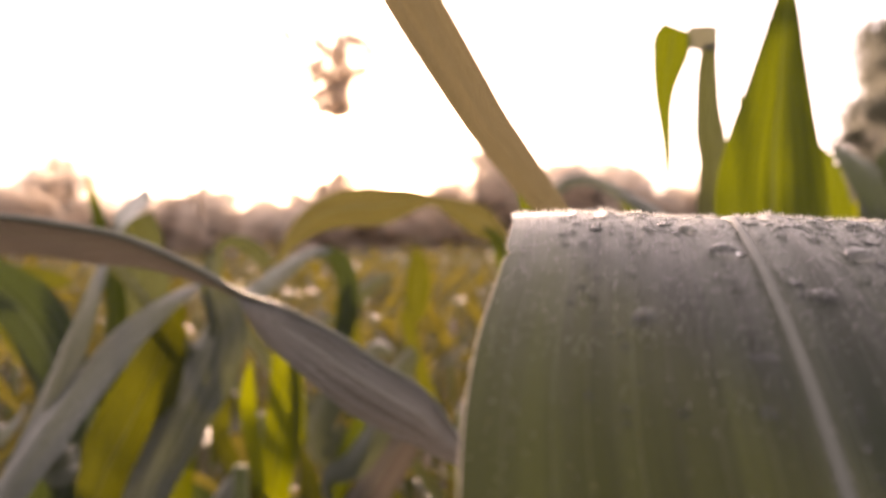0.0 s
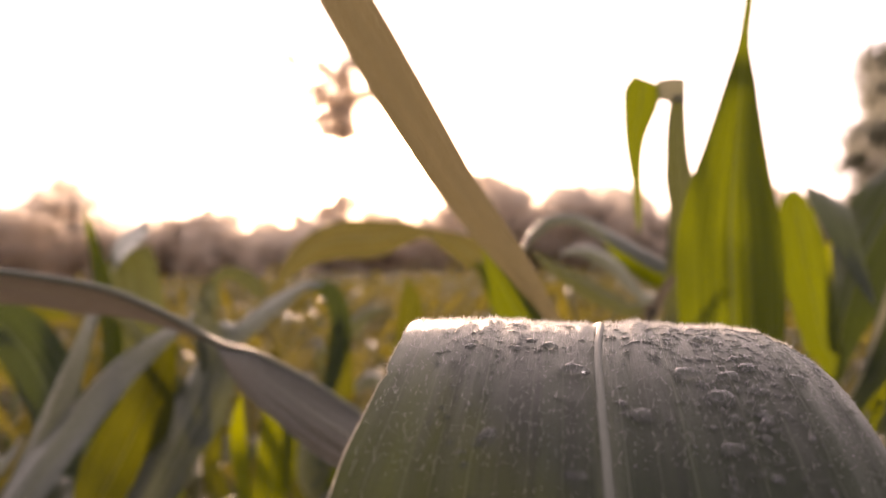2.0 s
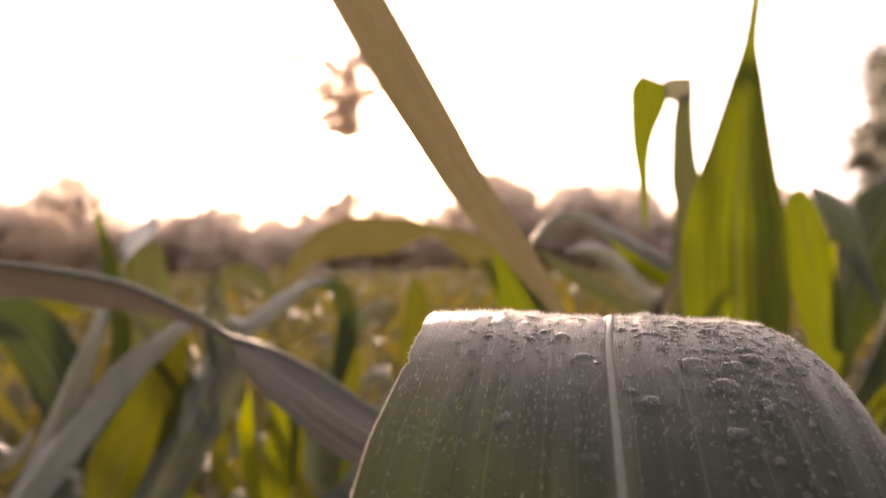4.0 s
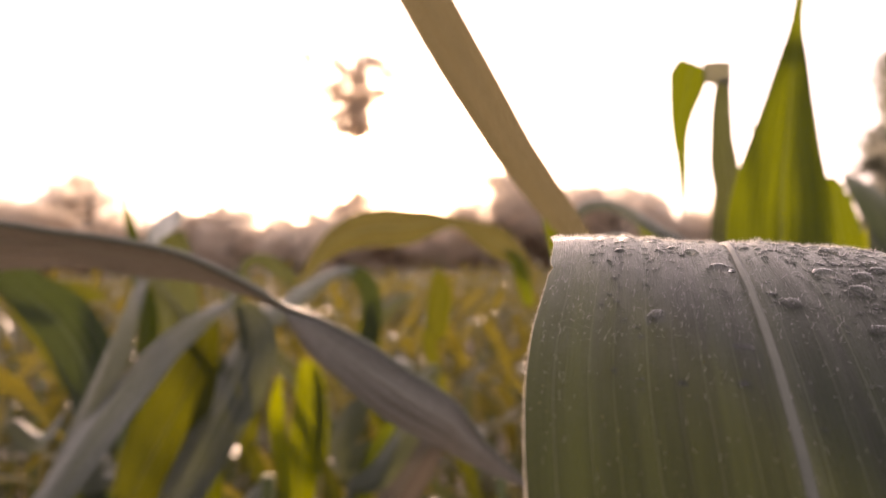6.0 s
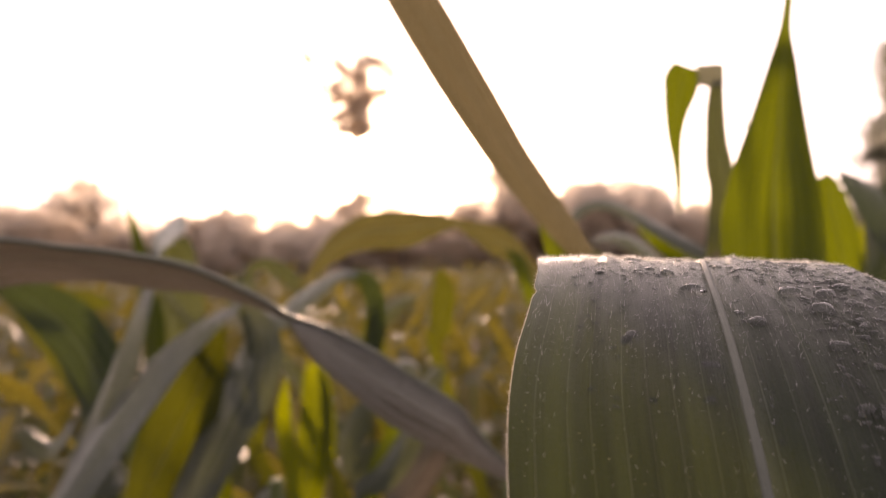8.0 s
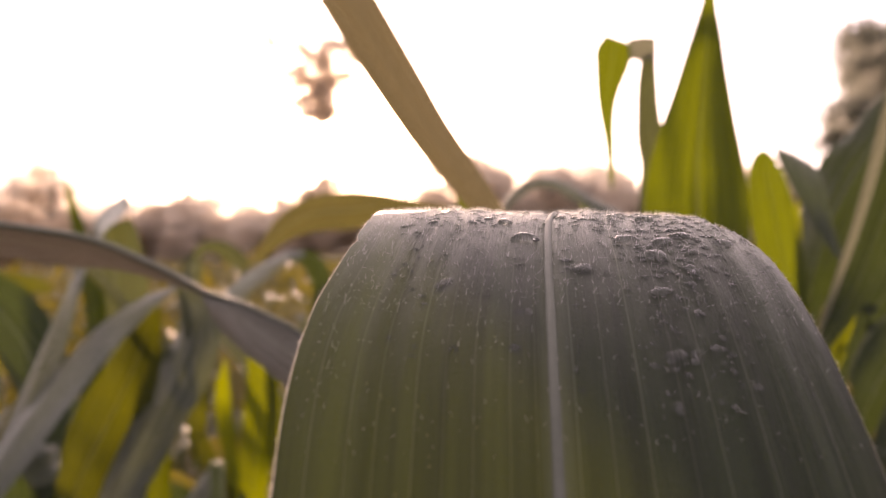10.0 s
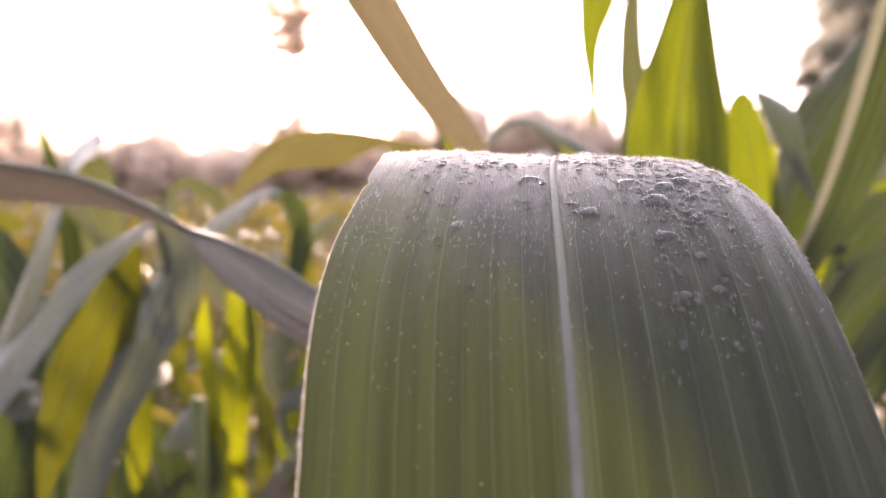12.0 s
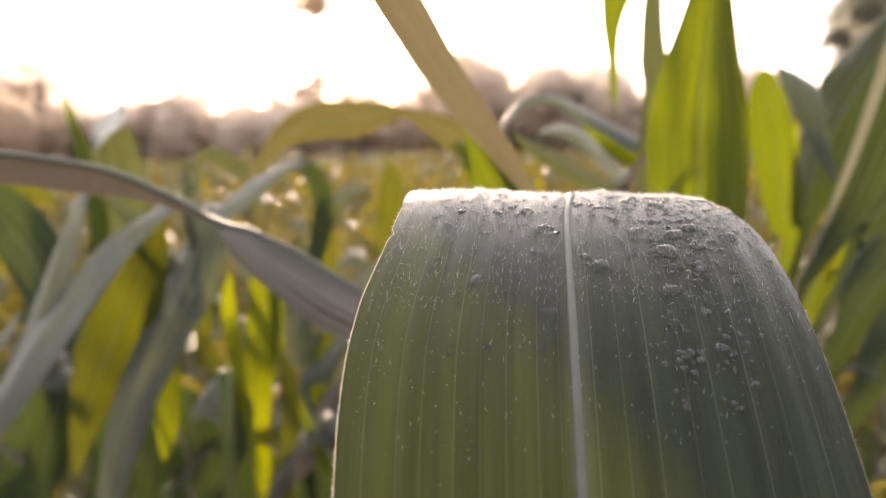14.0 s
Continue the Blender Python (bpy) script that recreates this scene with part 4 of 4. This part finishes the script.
blade(plant, [
    (0.04, 1.12, 1.15, 0.01, 0), (-0.0376, 1.1, 1.4024, 0.0088, 0), (-0.0325, 1.1, 1.4462, 0.0147, 0), (-0.0276, 1.1, 1.4828, 0.0162, 0),
    (-0.0287, 1.1, 1.5085, 0.0103, 0), (-0.0335, 1.1, 1.5269, 0.0007, 0),
], 0.2, 0.03, "green corn leaf lit from behind", LEAF_OLIVE)
blade(plant, [
    (-0.0973, 1.06, 1.3877, 0.0057, -60), (-0.0908, 1.06, 1.3989, 0.017, -60), (-0.078, 1.06, 1.4058, 0.0198, -60), (-0.0639, 1.06, 1.3999, 0.0142, -60),
    (-0.0598, 1.06, 1.39, 0.0028, -60),
], 0.3, 0.05, "small corn leaf bent over, in dew-glint colour", LEAF_GLINT)
blade(plant, [
    (-0.0721, 1.05, 1.3579, 0.0056, -60), (-0.0607, 1.05, 1.3703, 0.0168, -60), (-0.0452, 1.05, 1.3827, 0.0182, -60), (-0.031, 1.05, 1.3923, 0.0084, -60),
], 0.3, 0.05, "corn leaf end in dew-glint colour", LEAF_GLINT)
blade(plant, [
    (0.02, 1.14, 1.15, 0.01, 0), (-0.1492, 1.15, 1.3987, 0.006, -40), (-0.1295, 1.15, 1.4367, 0.013, -40), (-0.1099, 1.15, 1.4632, 0.015, -40),
    (-0.0866, 1.15, 1.482, 0.012, -40), (-0.0619, 1.15, 1.4863, 0.002, -40),
], 0.25, 0.05, "arching grey corn leaf", LEAF_SKYGREY)
plant = hero_plant(-0.3, 1.08, 1.0)
blade(plant, [
    (-0.29, 1.08, 0.9, 0.01, 0), (-0.5395, 1.06, 1.0699, 0.0205, 10), (-0.5205, 1.06, 1.1316, 0.0293, 10), (-0.508, 1.06, 1.1928, 0.0278, 10),
    (-0.5037, 1.06, 1.2434, 0.0146, 10), (-0.5029, 1.06, 1.2736, 0.0012, 10),
], 0.2, 0.05, "shaded lower corn leaf", LEAF_DEEP)
blade(plant, [
    (-0.29, 1.08, 0.9, 0.01, 0), (-0.4707, 1.06, 1.0678, 0.0195, -12), (-0.4706, 1.06, 1.1235, 0.0279, -12), (-0.4641, 1.06, 1.1784, 0.0265, -12),
    (-0.4527, 1.06, 1.2236, 0.014, -12), (-0.4441, 1.06, 1.2505, 0.0011, -12),
], 0.2, 0.05, "shaded lower corn leaf", LEAF_DEEP)
blade(plant, [
    (-0.29, 1.08, 0.9, 0.01, 0), (-0.4055, 1.06, 1.0659, 0.0187, 15), (-0.4, 1.06, 1.1163, 0.0267, 15), (-0.4008, 1.06, 1.1663, 0.0254, 15),
    (-0.4076, 1.06, 1.2079, 0.0134, 15), (-0.4134, 1.06, 1.2327, 0.0011, 15),
], 0.2, 0.05, "shaded lower corn leaf", LEAF_DEEP)
blade(plant, [
    (-0.29, 1.08, 0.9, 0.01, 0), (-0.3574, 1.06, 1.0564, 0.0161, -8), (-0.3558, 1.06, 1.107, 0.023, -8), (-0.3478, 1.06, 1.157, 0.0218, -8),
    (-0.3351, 1.06, 1.1982, 0.0115, -8), (-0.3258, 1.06, 1.2227, 0.0009, -8),
], 0.2, 0.05, "shaded lower corn leaf", LEAF_DEEP)
blade(plant, [
    (-0.29, 1.08, 0.9, 0.01, 0), (-0.2975, 1.06, 1.0627, 0.0219, 14), (-0.2917, 1.06, 1.1195, 0.0313, 14), (-0.2923, 1.06, 1.1758, 0.0297, 14),
    (-0.2989, 1.06, 1.2225, 0.0156, 14), (-0.3046, 1.06, 1.2503, 0.0013, 14),
], 0.2, 0.05, "shaded lower corn leaf", LEAF_DEEP)
blade(plant, [
    (-0.29, 1.08, 0.9, 0.01, 0), (-0.2357, 1.06, 1.0528, 0.0187, -15), (-0.2361, 1.06, 1.0974, 0.0267, -15), (-0.2301, 1.06, 1.1414, 0.0254, -15),
    (-0.2189, 1.06, 1.1777, 0.0134, -15), (-0.2104, 1.06, 1.1994, 0.0011, -15),
], 0.2, 0.05, "shaded lower corn leaf", LEAF_DEEP)
blade(plant, [
    (-0.29, 1.08, 0.9, 0.01, 0), (-0.1679, 1.06, 1.0507, 0.0183, 10), (-0.164, 1.06, 1.0914, 0.0262, 10), (-0.1666, 1.06, 1.132, 0.0249, 10),
    (-0.1749, 1.06, 1.1658, 0.0131, 10), (-0.1817, 1.06, 1.186, 0.001, 10),
], 0.2, 0.05, "shaded lower corn leaf", LEAF_DEEP)
blade(plant, [
    (-0.29, 1.08, 0.9, 0.01, 0), (-0.1106, 1.06, 1.0531, 0.0173, -10), (-0.125, 1.06, 1.0864, 0.0247, -10), (-0.1328, 1.06, 1.1192, 0.0234, -10),
    (-0.1331, 1.06, 1.1463, 0.0123, -10), (-0.1314, 1.06, 1.1624, 0.001, -10),
], 0.2, 0.05, "shaded lower corn leaf", LEAF_DEEP)

# ---- dew drops on the leaf ----
def drop_mesh(seed):
    """A flat-based uneven bead of water, one unit across, its base at z = 0."""
    r = np.random.default_rng(seed)
    ph = r.uniform(0, 6.3, 3)
    v, f = [], []
    rings, seg = 6, 16
    for i in range(rings):
        t = (i / rings) * math.pi / 2
        for j in range(seg):
            w = 2 * math.pi * j / seg
            k = 0.5 * (1 + 0.16 * math.sin(2 * w + ph[0]) + 0.13 * math.sin(3 * w + ph[1]) + 0.07 * math.sin(5 * w + ph[2]))
            v.append((k * math.cos(t) ** 0.8 * math.cos(w), k * math.cos(t) ** 0.8 * math.sin(w) + 0.12 * math.sin(t), 0.5 * math.sin(t)))
    v.append((0, 0.12, 0.5))
    for i in range(rings - 1):
        for j in range(seg):
            k = (j + 1) % seg
            f.append((i * seg + j, i * seg + k, (i + 1) * seg + k, (i + 1) * seg + j))
    for j in range(seg):
        f.append(((rings - 1) * seg + j, (rings - 1) * seg + (j + 1) % seg, rings * seg))
    f.append(tuple(range(seg - 1, -1, -1)))
    return v, f


drop_makers = [drop_mesh(40 + k) for k in range(5)]


def place_drop(s, q, size, tall, spin):
    nrm = dewy_normal(s, q)
    z = nrm
    x = Vector((1, 0, 0))
    x = (x - z * x.dot(z)).normalized()
    y = z.cross(x)
    rot = Matrix((x, y, z)).transposed().to_4x4()
    return Matrix.Translation(dewy(s, q) - nrm * 0.00012) @ rot @ pose(0, 0, 0, 0, 0, spin) @ Matrix.Diagonal((size * 1.1, size * 0.72, size * tall, 1))


big = [
    (-0.64, 0.0180, 2.1), (-0.41, 0.0192, 1.8), (-0.34, 0.0155, 2.0), (-0.24, 0.0175, 2.6), (-0.12, 0.0248, 3.6), (0.35, 0.0255, 3.9),
    (0.52, 0.0258, 3.6), (0.61, 0.0235, 2.8), (0.79, 0.0255, 3.0), (0.46, 0.0307, 4.4), (0.49, 0.0128, 3.4), (0.22, 0.0155, 1.7),
    (0.32, 0.0108, 2.1), (0.12, 0.0130, 1.2), (-0.64, 0.0123, 1.2), (0.61, 0.0283, 1.8), (0.63, 0.0295, 1.9), (0.59, 0.0338, 2.0),
    (0.60, 0.0348, 2.0), (0.57, 0.0375, 1.9), (0.44, 0.0393, 3.4), (0.06, 0.0348, 1.2), (-0.49, 0.0210, 1.3), (-0.30, 0.0198, 1.1),
    (0.42, 0.0278, 1.3), (0.38, 0.0210, 1.7), (0.44, 0.0205, 2.0), (0.58, 0.0205, 1.9), (0.75, 0.0225, 1.5), (0.84, 0.0173, 1.4),
]
# lower down the leaf
low = [
    (0.84, 0.0227, 1.7), (-0.50, 0.0255, 1.1), (-0.79, 0.0203, 1.1), (-0.48, 0.0375, 3.6), (0.14, 0.0343, 3.7), (-0.12, 0.0430, 2.8),
    (-0.15, 0.0483, 2.2), (-0.39, 0.0483, 1.5), (0.41, 0.0433, 1.8), (0.42, 0.0445, 1.6), (0.56, 0.0430, 2.1), (0.45, 0.0455, 1.3),
    (0.38, 0.0462, 1.1), (0.44, 0.0493, 2.7), (0.59, 0.0485, 2.3), (0.60, 0.0405, 1.3), (0.50, 0.0403, 1.6), (0.36, 0.0478, 1.1),
    (0.35, 0.0508, 1.5), (0.53, 0.0467, 1.1), (0.70, 0.0475, 1.1), (0.18, 0.0415, 1.4), (0.07, 0.0465, 1.2), (0.08, 0.0340, 1.5),
    (0.60, 0.0323, 1.4), (0.59, 0.0353, 2.1), (0.61, 0.0365, 1.5), (0.60, 0.0288, 1.6),
]
first = []
for k in range(5):
    v, f = drop_makers[k]
    first.append(mesh_object("water_drop", v, f, WATER))
    tagged(first[k], "clear dew drop beaded on the corn leaf", "water drop", "dew drops on the leaf")
masters = {}


def add_drop(s, q, size, tall):
    k = int(rng.integers(0, 5))
    m = place_drop(s, q, size, tall, rng.uniform(-25, 25))
    if k in masters:
        copy_thing(first[k], m)
    else:
        masters[k] = m


for s, q, size in big + low:
    flat = (1.0 if q < 0.038 else 0.6) if s > 0.3 else max(0.24, min(1.0, 1.0 - (q - 0.026) / 0.018))
    add_drop(s, q, size * 0.00092, rng.uniform(0.42, 0.62) * flat)
for i in range(170):
    s = rng.normal(0.52, 0.11) if i < 110 else rng.uniform(-0.8, 0.9)
    q = 0.006 + 0.046 * rng.uniform(0, 1) ** 1.3
    add_drop(s, q, rng.uniform(0.6, 1.6) * (1 - 8 * q) * 0.001, rng.uniform(0.5, 0.9) * (1.0 if q < 0.022 or s > 0.3 else 0.5))

# strings of small beads between the veins
for i in range(150):
    s = rng.choice([0.40, 0.46, 0.52, 0.57, 0.60, 0.66, 0.10, 0.74]) + rng.normal(0, 0.018)
    q = rng.uniform(0.014, 0.056)
    add_drop(s, q, rng.uniform(0.5, 1.5) * 0.001, rng.uniform(0.35, 0.6))

for k, m in masters.items():
    first[k].matrix_basis = m

# the finest droplets, too many to count
fv, ff = [], []
tv, tf = drop_makers[0]
for i in range(1100):
    s = rng.uniform(0.2, 0.95) if i < 450 else rng.uniform(-0.78, 0.95)
    q = 0.004 + abs(rng.normal(0.0, 0.015))
    m = place_drop(s, q, rng.uniform(0.00025, 0.0008), rng.uniform(0.45, 0.8), rng.uniform(-20, 20)) @ Matrix.Diagonal((1.5, 0.7, 1, 1))
    k = len(fv)
    fv.extend(tuple(m @ Vector(p)) for p in tv)
    ff.extend(tuple(k + g for g in face) for face in tf)
fine = mesh_object("fine_dew", fv, ff, WATER)
tagged(fine, "fine mist of tiny dew droplets on the leaf", "dew", kind="stuff")


# ---- the corn field ----
def field_leaf_rows(rng, base_z, azim, length, rise, droop, width):
    """Rows of a leaf that leaves the stalk at base_z, rises and droops over."""
    d = np.array([math.cos(azim), math.sin(azim)])
    rows = []
    for t in (0.0, 0.15, 0.35, 0.55, 0.75, 0.9, 1.0):
        out = length * (t - 0.22 * droop * t * t)
        z = base_z + length * (rise * t - droop * t * t)
        w = width * min(1.0, 0.45 + 2.2 * t) * (1 - t ** 2.6) + 0.0008
        rows.append((d[0] * out, d[1] * out, z, w, rng.uniform(-14, 14) + (t * rng.uniform(-50, 50))))
    return rows, (-d[1], d[0], 0.0)


def corn_template(seed, height):
    rng = np.random.default_rng(seed)
    plant = new("corn_plant")
    tagged(plant, "green corn plant with drooping leaves in the field", "corn plant", "corn plants in the field")
    stalk_part(plant, 0, 0, height * 0.86, rng)
    count = 9
    az = rng.uniform(0, 6.28)
    for i in range(count):
        h = height * (0.22 + 0.62 * i / (count - 1))
        az += math.pi + rng.uniform(-0.5, 0.5)
        top = i / (count - 1)
        rows, across = field_leaf_rows(rng, h, az, rng.uniform(0.42, 0.62) * (1 - 0.25 * top), rng.uniform(0.7, 1.15) + 0.35 * top, rng.uniform(0.75, 1.5), rng.uniform(0.022, 0.032))
        v, f, uv = blade_mesh(rows, rng.uniform(0.15, 0.4), rng.uniform(0.05, 0.14), rng, across, 22, 5, 0.0)
        mesh_object("leaf", v, f, LEAF_FIELD, plant, uv)
    return plant


templates = [corn_template(100 + k, h) for k, h in enumerate((1.20, 1.28, 1.24, 1.32, 1.18, 1.26))]
rng = np.random.default_rng(3)
spots = []
for row in range(10):
    y = 0.95 + 0.62 * row
    span = 0.75 + 0.62 * y
    x = -span + rng.uniform(0, 0.2)
    while x < span:
        spots.append((x + rng.normal(0, 0.03), y + rng.normal(0, 0.06)))
        x += rng.uniform(0.13, 0.20) if row < 5 else rng.uniform(0.22, 0.32)
spots += [(-0.62, 0.62), (0.62, 0.72), (0.9, 0.55), (-0.95, 0.7), (0.42, 0.82), (-0.45, 0.75), (-0.05, 0.85), (0.35, 0.35), (-0.35, 0.4), (0.75, 0.2), (-0.7, 0.1), (0.1, -0.6), (-0.4, -0.5), (0.5, -0.45)]
placed = {}
for x, y in spots:
    k = int(rng.integers(0, len(templates)))
    size = rng.uniform(0.94, 1.10) * (0.98 if y < 1.4 else 1.08 + min(0.06, 0.012 * y))
    m = pose(x, y, ground_height(x, y) - 0.01, rng.uniform(-4, 4), rng.uniform(-4, 4), rng.uniform(0, 360)) @ Matrix.Diagonal((1, 1, size, 1))
    if k in placed:
        copy_thing(templates[k], m)
    else:
        placed[k] = m
for k, m in placed.items():
    templates[k].matrix_basis = m

# the far rows of the field, one growth
far_rng = np.random.default_rng(21)
far_meshes = []
for k in range(5):
    vv, fc, uu = [], [], []
    for i in range(6):
        rows, across = field_leaf_rows(far_rng, 0.55 + 0.13 * i, far_rng.uniform(0, 6.28), far_rng.uniform(0.4, 0.6), far_rng.uniform(0.9, 1.5), far_rng.uniform(0.8, 1.5), 0.03)
        v, f, uv = blade_mesh(rows, 0.25, 0.08, far_rng, across, 8, 3, 0.0)
        o = len(vv)
        vv += v
        fc += [tuple(o + g for g in q) for q in f]
        uu += uv
    o = len(vv)
    for z, r in ((-0.05, 0.011), (1.25, 0.005)):
        vv += [(r, 0, z), (0, r, z), (-r, 0, z), (0, -r, z)]
    fc += [(o + g, o + (g + 1) % 4, o + 4 + (g + 1) % 4, o + 4 + g) for g in range(4)]
    uu += [(0.3, 0.1)] * 8
    far_meshes.append((np.array(vv), np.array(fc), np.array(uu)))
allv, allf, allu, off = [], [], [], 0
for row in range(86):
    y = -5.0 + 0.68 * row
    span = 5.0 + max(0.0, 0.56 * y)
    n = int(2 * span / 0.42)
    for i in range(n):
        x0, y0 = -span + 0.42 * i + far_rng.normal(0, 0.1), y + far_rng.normal(0, 0.12)
        if (-1.2 < y0 < 7.0 and abs(x0) < 0.85 + 0.62 * max(0.0, y0)):
            continue
        vv, fc, uu = far_meshes[int(far_rng.integers(0, 5))]
        a = far_rng.uniform(0, 6.28)
        c, s = math.cos(a), math.sin(a)
        size = far_rng.uniform(0.95, 1.18) + min(0.12, max(0.0, 0.006 * (y0 - 8.0)))
        w = np.stack([vv[:, 0] * c - vv[:, 1] * s + x0, vv[:, 0] * s + vv[:, 1] * c + y0, vv[:, 2] * size], 1)
        allv.append(w)
        allf.append(fc + off)
        allu.append(uu)
        off += len(vv)
field = mesh_object("corn_field", np.vstack(allv).tolist(), np.vstack(allf).tolist(), LEAF_FIELD, None, np.vstack(allu))
tagged(field, "far rows of green corn reaching to the trees", "corn field", kind="stuff")


# ---- trees ----
def tree_template(seed, height, spread, clumps, per, leaf, crown_from=0.3, name="tree", stout=1.0, foliage=None, tuft=False):
    r = np.random.default_rng(seed)
    tree = new(name)
    lean = r.uniform(-0.06, 0.06, 2) * height
    pts = [(lean[0] * t * t, lean[1] * t * t, height * 0.9 * t - 0.1 * (t == 0)) for t in np.linspace(0, 1, 8)]
    v, f = tube(pts, [0.035 * stout * height ** 0.8 * (1 - 0.85 * t) for t in np.linspace(0, 1, 8)], 8)
    centres = []
    for i in range(clumps):
        h = crown_from + (0.94 - crown_from) * ((i + r.uniform(0, 1)) / clumps) ** 0.8
        wide = spread * (0.45 + 0.55 * math.sin(math.pi * min(1, (h - crown_from) / (1 - crown_from) * 0.85 + 0.12)))
        a = r.uniform(0, 6.28)
        d = wide * math.sqrt(r.uniform(0.02, 1))
        centres.append((lean[0] * h * h + d * math.cos(a), lean[1] * h * h + d * math.sin(a), height * h, r.uniform(0.5, 1.0) * spread * 0.34))
        if tuft:
            up = r.uniform(0, 1)
            wide = 0.6 + 3.2 * up ** 0.7
            side = r.choice([-0.85, -0.6, -0.3, -0.1, 0.0, 0.1, 0.2, 0.4, 0.8]) + 0.12 * r.normal()
            centres[-1] = (0.3 + wide * side, 0.8 * r.normal(), 12.5 + 5.5 * up + 1.2 * abs(side) * up * r.uniform(0, 1), r.uniform(0.45, 0.9))
        base = np.array([lean[0] * h * h * 0.6, lean[1] * h * h * 0.6, height * max(0.12, h - 0.18)])
        end = np.array(centres[-1][:3])
        midp = (base + end) / 2 + np.array([0, 0, 0.04 * height])
        if tuft:
            base = np.array([0.3, 0.0, 13.6])
            midp = 0.5 * (base + end) + np.array([0.0, 0.0, -0.3])
        bv, bf = tube([base, midp, end], [k * stout * height ** 0.8 for k in (0.010, 0.006, 0.002)], 5)
        o = len(v)
        v += bv
        f += [tuple(o + g for g in q) for q in bf]
    tr = mesh_object("trunk", v, f, BARK, tree)
    tagged(tr, "dark bare trunk and limbs")
    lv, lf = [], []
    for cx, cy, cz, rad in centres:
        for i in range(per):
            d = r.normal(0, 1, 3)
            d /= np.linalg.norm(d)
            p = np.array([cx, cy, cz]) + d * rad * r.uniform(0.35, 1.12) * np.array([1, 1, 0.75])
            ax = unit(r.normal(0, 1, 3))
            ay = unit(np.cross(ax, r.normal(0, 1, 3)))
            l = leaf * r.uniform(0.6, 1.3)
            k = len(lv)
            lv += [tuple(p - ax * l), tuple(p + ay * l * 0.45), tuple(p + ax * l), tuple(p - ay * l * 0.45)]
            lf.append((k, k + 1, k + 2, k + 3))
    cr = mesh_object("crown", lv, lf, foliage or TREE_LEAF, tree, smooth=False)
    tagged(cr, "loose crown of small leaves")
    return tree


def skyline(px, top, dist):
    """Foot and height of a tree whose top stands at that bearing and rise (both in thousandths of the distance)."""
    return px * 0.001 * dist, dist, 1.51 + top * 0.001 * dist


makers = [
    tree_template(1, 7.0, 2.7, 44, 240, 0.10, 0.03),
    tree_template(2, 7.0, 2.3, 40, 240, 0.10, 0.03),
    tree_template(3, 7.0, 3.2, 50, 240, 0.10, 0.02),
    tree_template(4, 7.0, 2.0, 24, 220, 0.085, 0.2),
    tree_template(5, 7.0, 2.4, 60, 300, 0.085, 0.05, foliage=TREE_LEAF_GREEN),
]
LABELS = ["leafy broad tree at the far edge of the field", "rounded hazy tree beyond the corn field", "dense low tree in the hedge behind the field", "sparse airy tree at the field's edge", "tall dark green tree beside the field"]
for k in range(5):
    tagged(makers[k], LABELS[k], "tree", "trees behind the field")
placed = {}
tr = np.random.default_rng(8)


def plant_tree(k, bearing, rise, dist, wide):
    x, y, h = skyline(bearing, rise, dist)
    size = h / 7.0
    m = pose(x, y, 0, 0, 0, tr.uniform(0, 360)) @ Matrix.Diagonal((size * wide, size * wide, size, 1))
    if k in placed:
        copy_thing(makers[k], m)
    else:
        placed[k] = m


def stand(k, rows, behind=True):
    """Trees of one kind (bearing, rise, distance, width), each with a lower neighbour close by."""
    for bearing, rise, dist, wide in rows:
        plant_tree(k, bearing, rise, dist, wide)
        if behind:
            plant_tree(int(tr.integers(0, 3)), bearing + tr.uniform(-12, 12), max(13.0, rise - tr.uniform(5, 17)), dist + tr.uniform(-6, 10), tr.uniform(0.9, 1.2))


stand(0, [
    (-642, 105, 62, 1),
    (-539, 106, 60, 1),
    (-328, 85, 60, 1),
    (-217, 73, 66, 1),
    (-64, 79, 66, 1),
    (-0, 88, 64, 1),
    (66, 119, 66, 0.8),
    (204, 103, 64, 0.9),
    (282, 81, 64, 1),
])
stand(1, [
    (-291, 92, 64, 1),
    (-123, 106, 60, 1),
    (40, 126, 60, 0.9),
    (373, 102, 62, 1),
])
stand(2, [
    (-587, 102, 64, 1.1),
    (-508, 97, 66, 1),
    (-471, 100, 68, 0.9),
    (-400, 76, 60, 1),
    (-362, 79, 63, 1.1),
    (-254, 89, 61, 1),
    (-187, 74, 60, 1),
    (-153, 82, 65, 0.9),
    (-93, 83, 63, 1),
    (-34, 77, 60, 1),
    (96, 105, 62, 1),
    (151, 101, 66, 1),
    (242, 79, 60, 1),
    (328, 100, 60, 1),
    (437, 78, 64, 1),
])
stand(3, [
    (-447, 139, 60, 1),
    (139, 111, 60, 1.1),
    (188, 116, 62, 1.1),
    (412, 95, 60, 1.1),
])
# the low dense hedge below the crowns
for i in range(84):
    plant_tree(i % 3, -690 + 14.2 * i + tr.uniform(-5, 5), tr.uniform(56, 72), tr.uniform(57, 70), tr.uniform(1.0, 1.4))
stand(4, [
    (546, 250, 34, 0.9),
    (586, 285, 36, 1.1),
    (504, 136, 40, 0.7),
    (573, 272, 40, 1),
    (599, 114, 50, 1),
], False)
for k, m in placed.items():
    makers[k].matrix_basis = m

# the tall slender tree whose tuft stands alone over the others
tall = tree_template(12, 18.8, 4.3, 76, 110, 0.17, 0.58, "tall_tree", 0.15, None, True)
tall.matrix_basis = pose(-7.9, 60.0, -0.9)
tagged(tall, "tall slender tree with a small tuft of leaves", "tree", "trees behind the field")
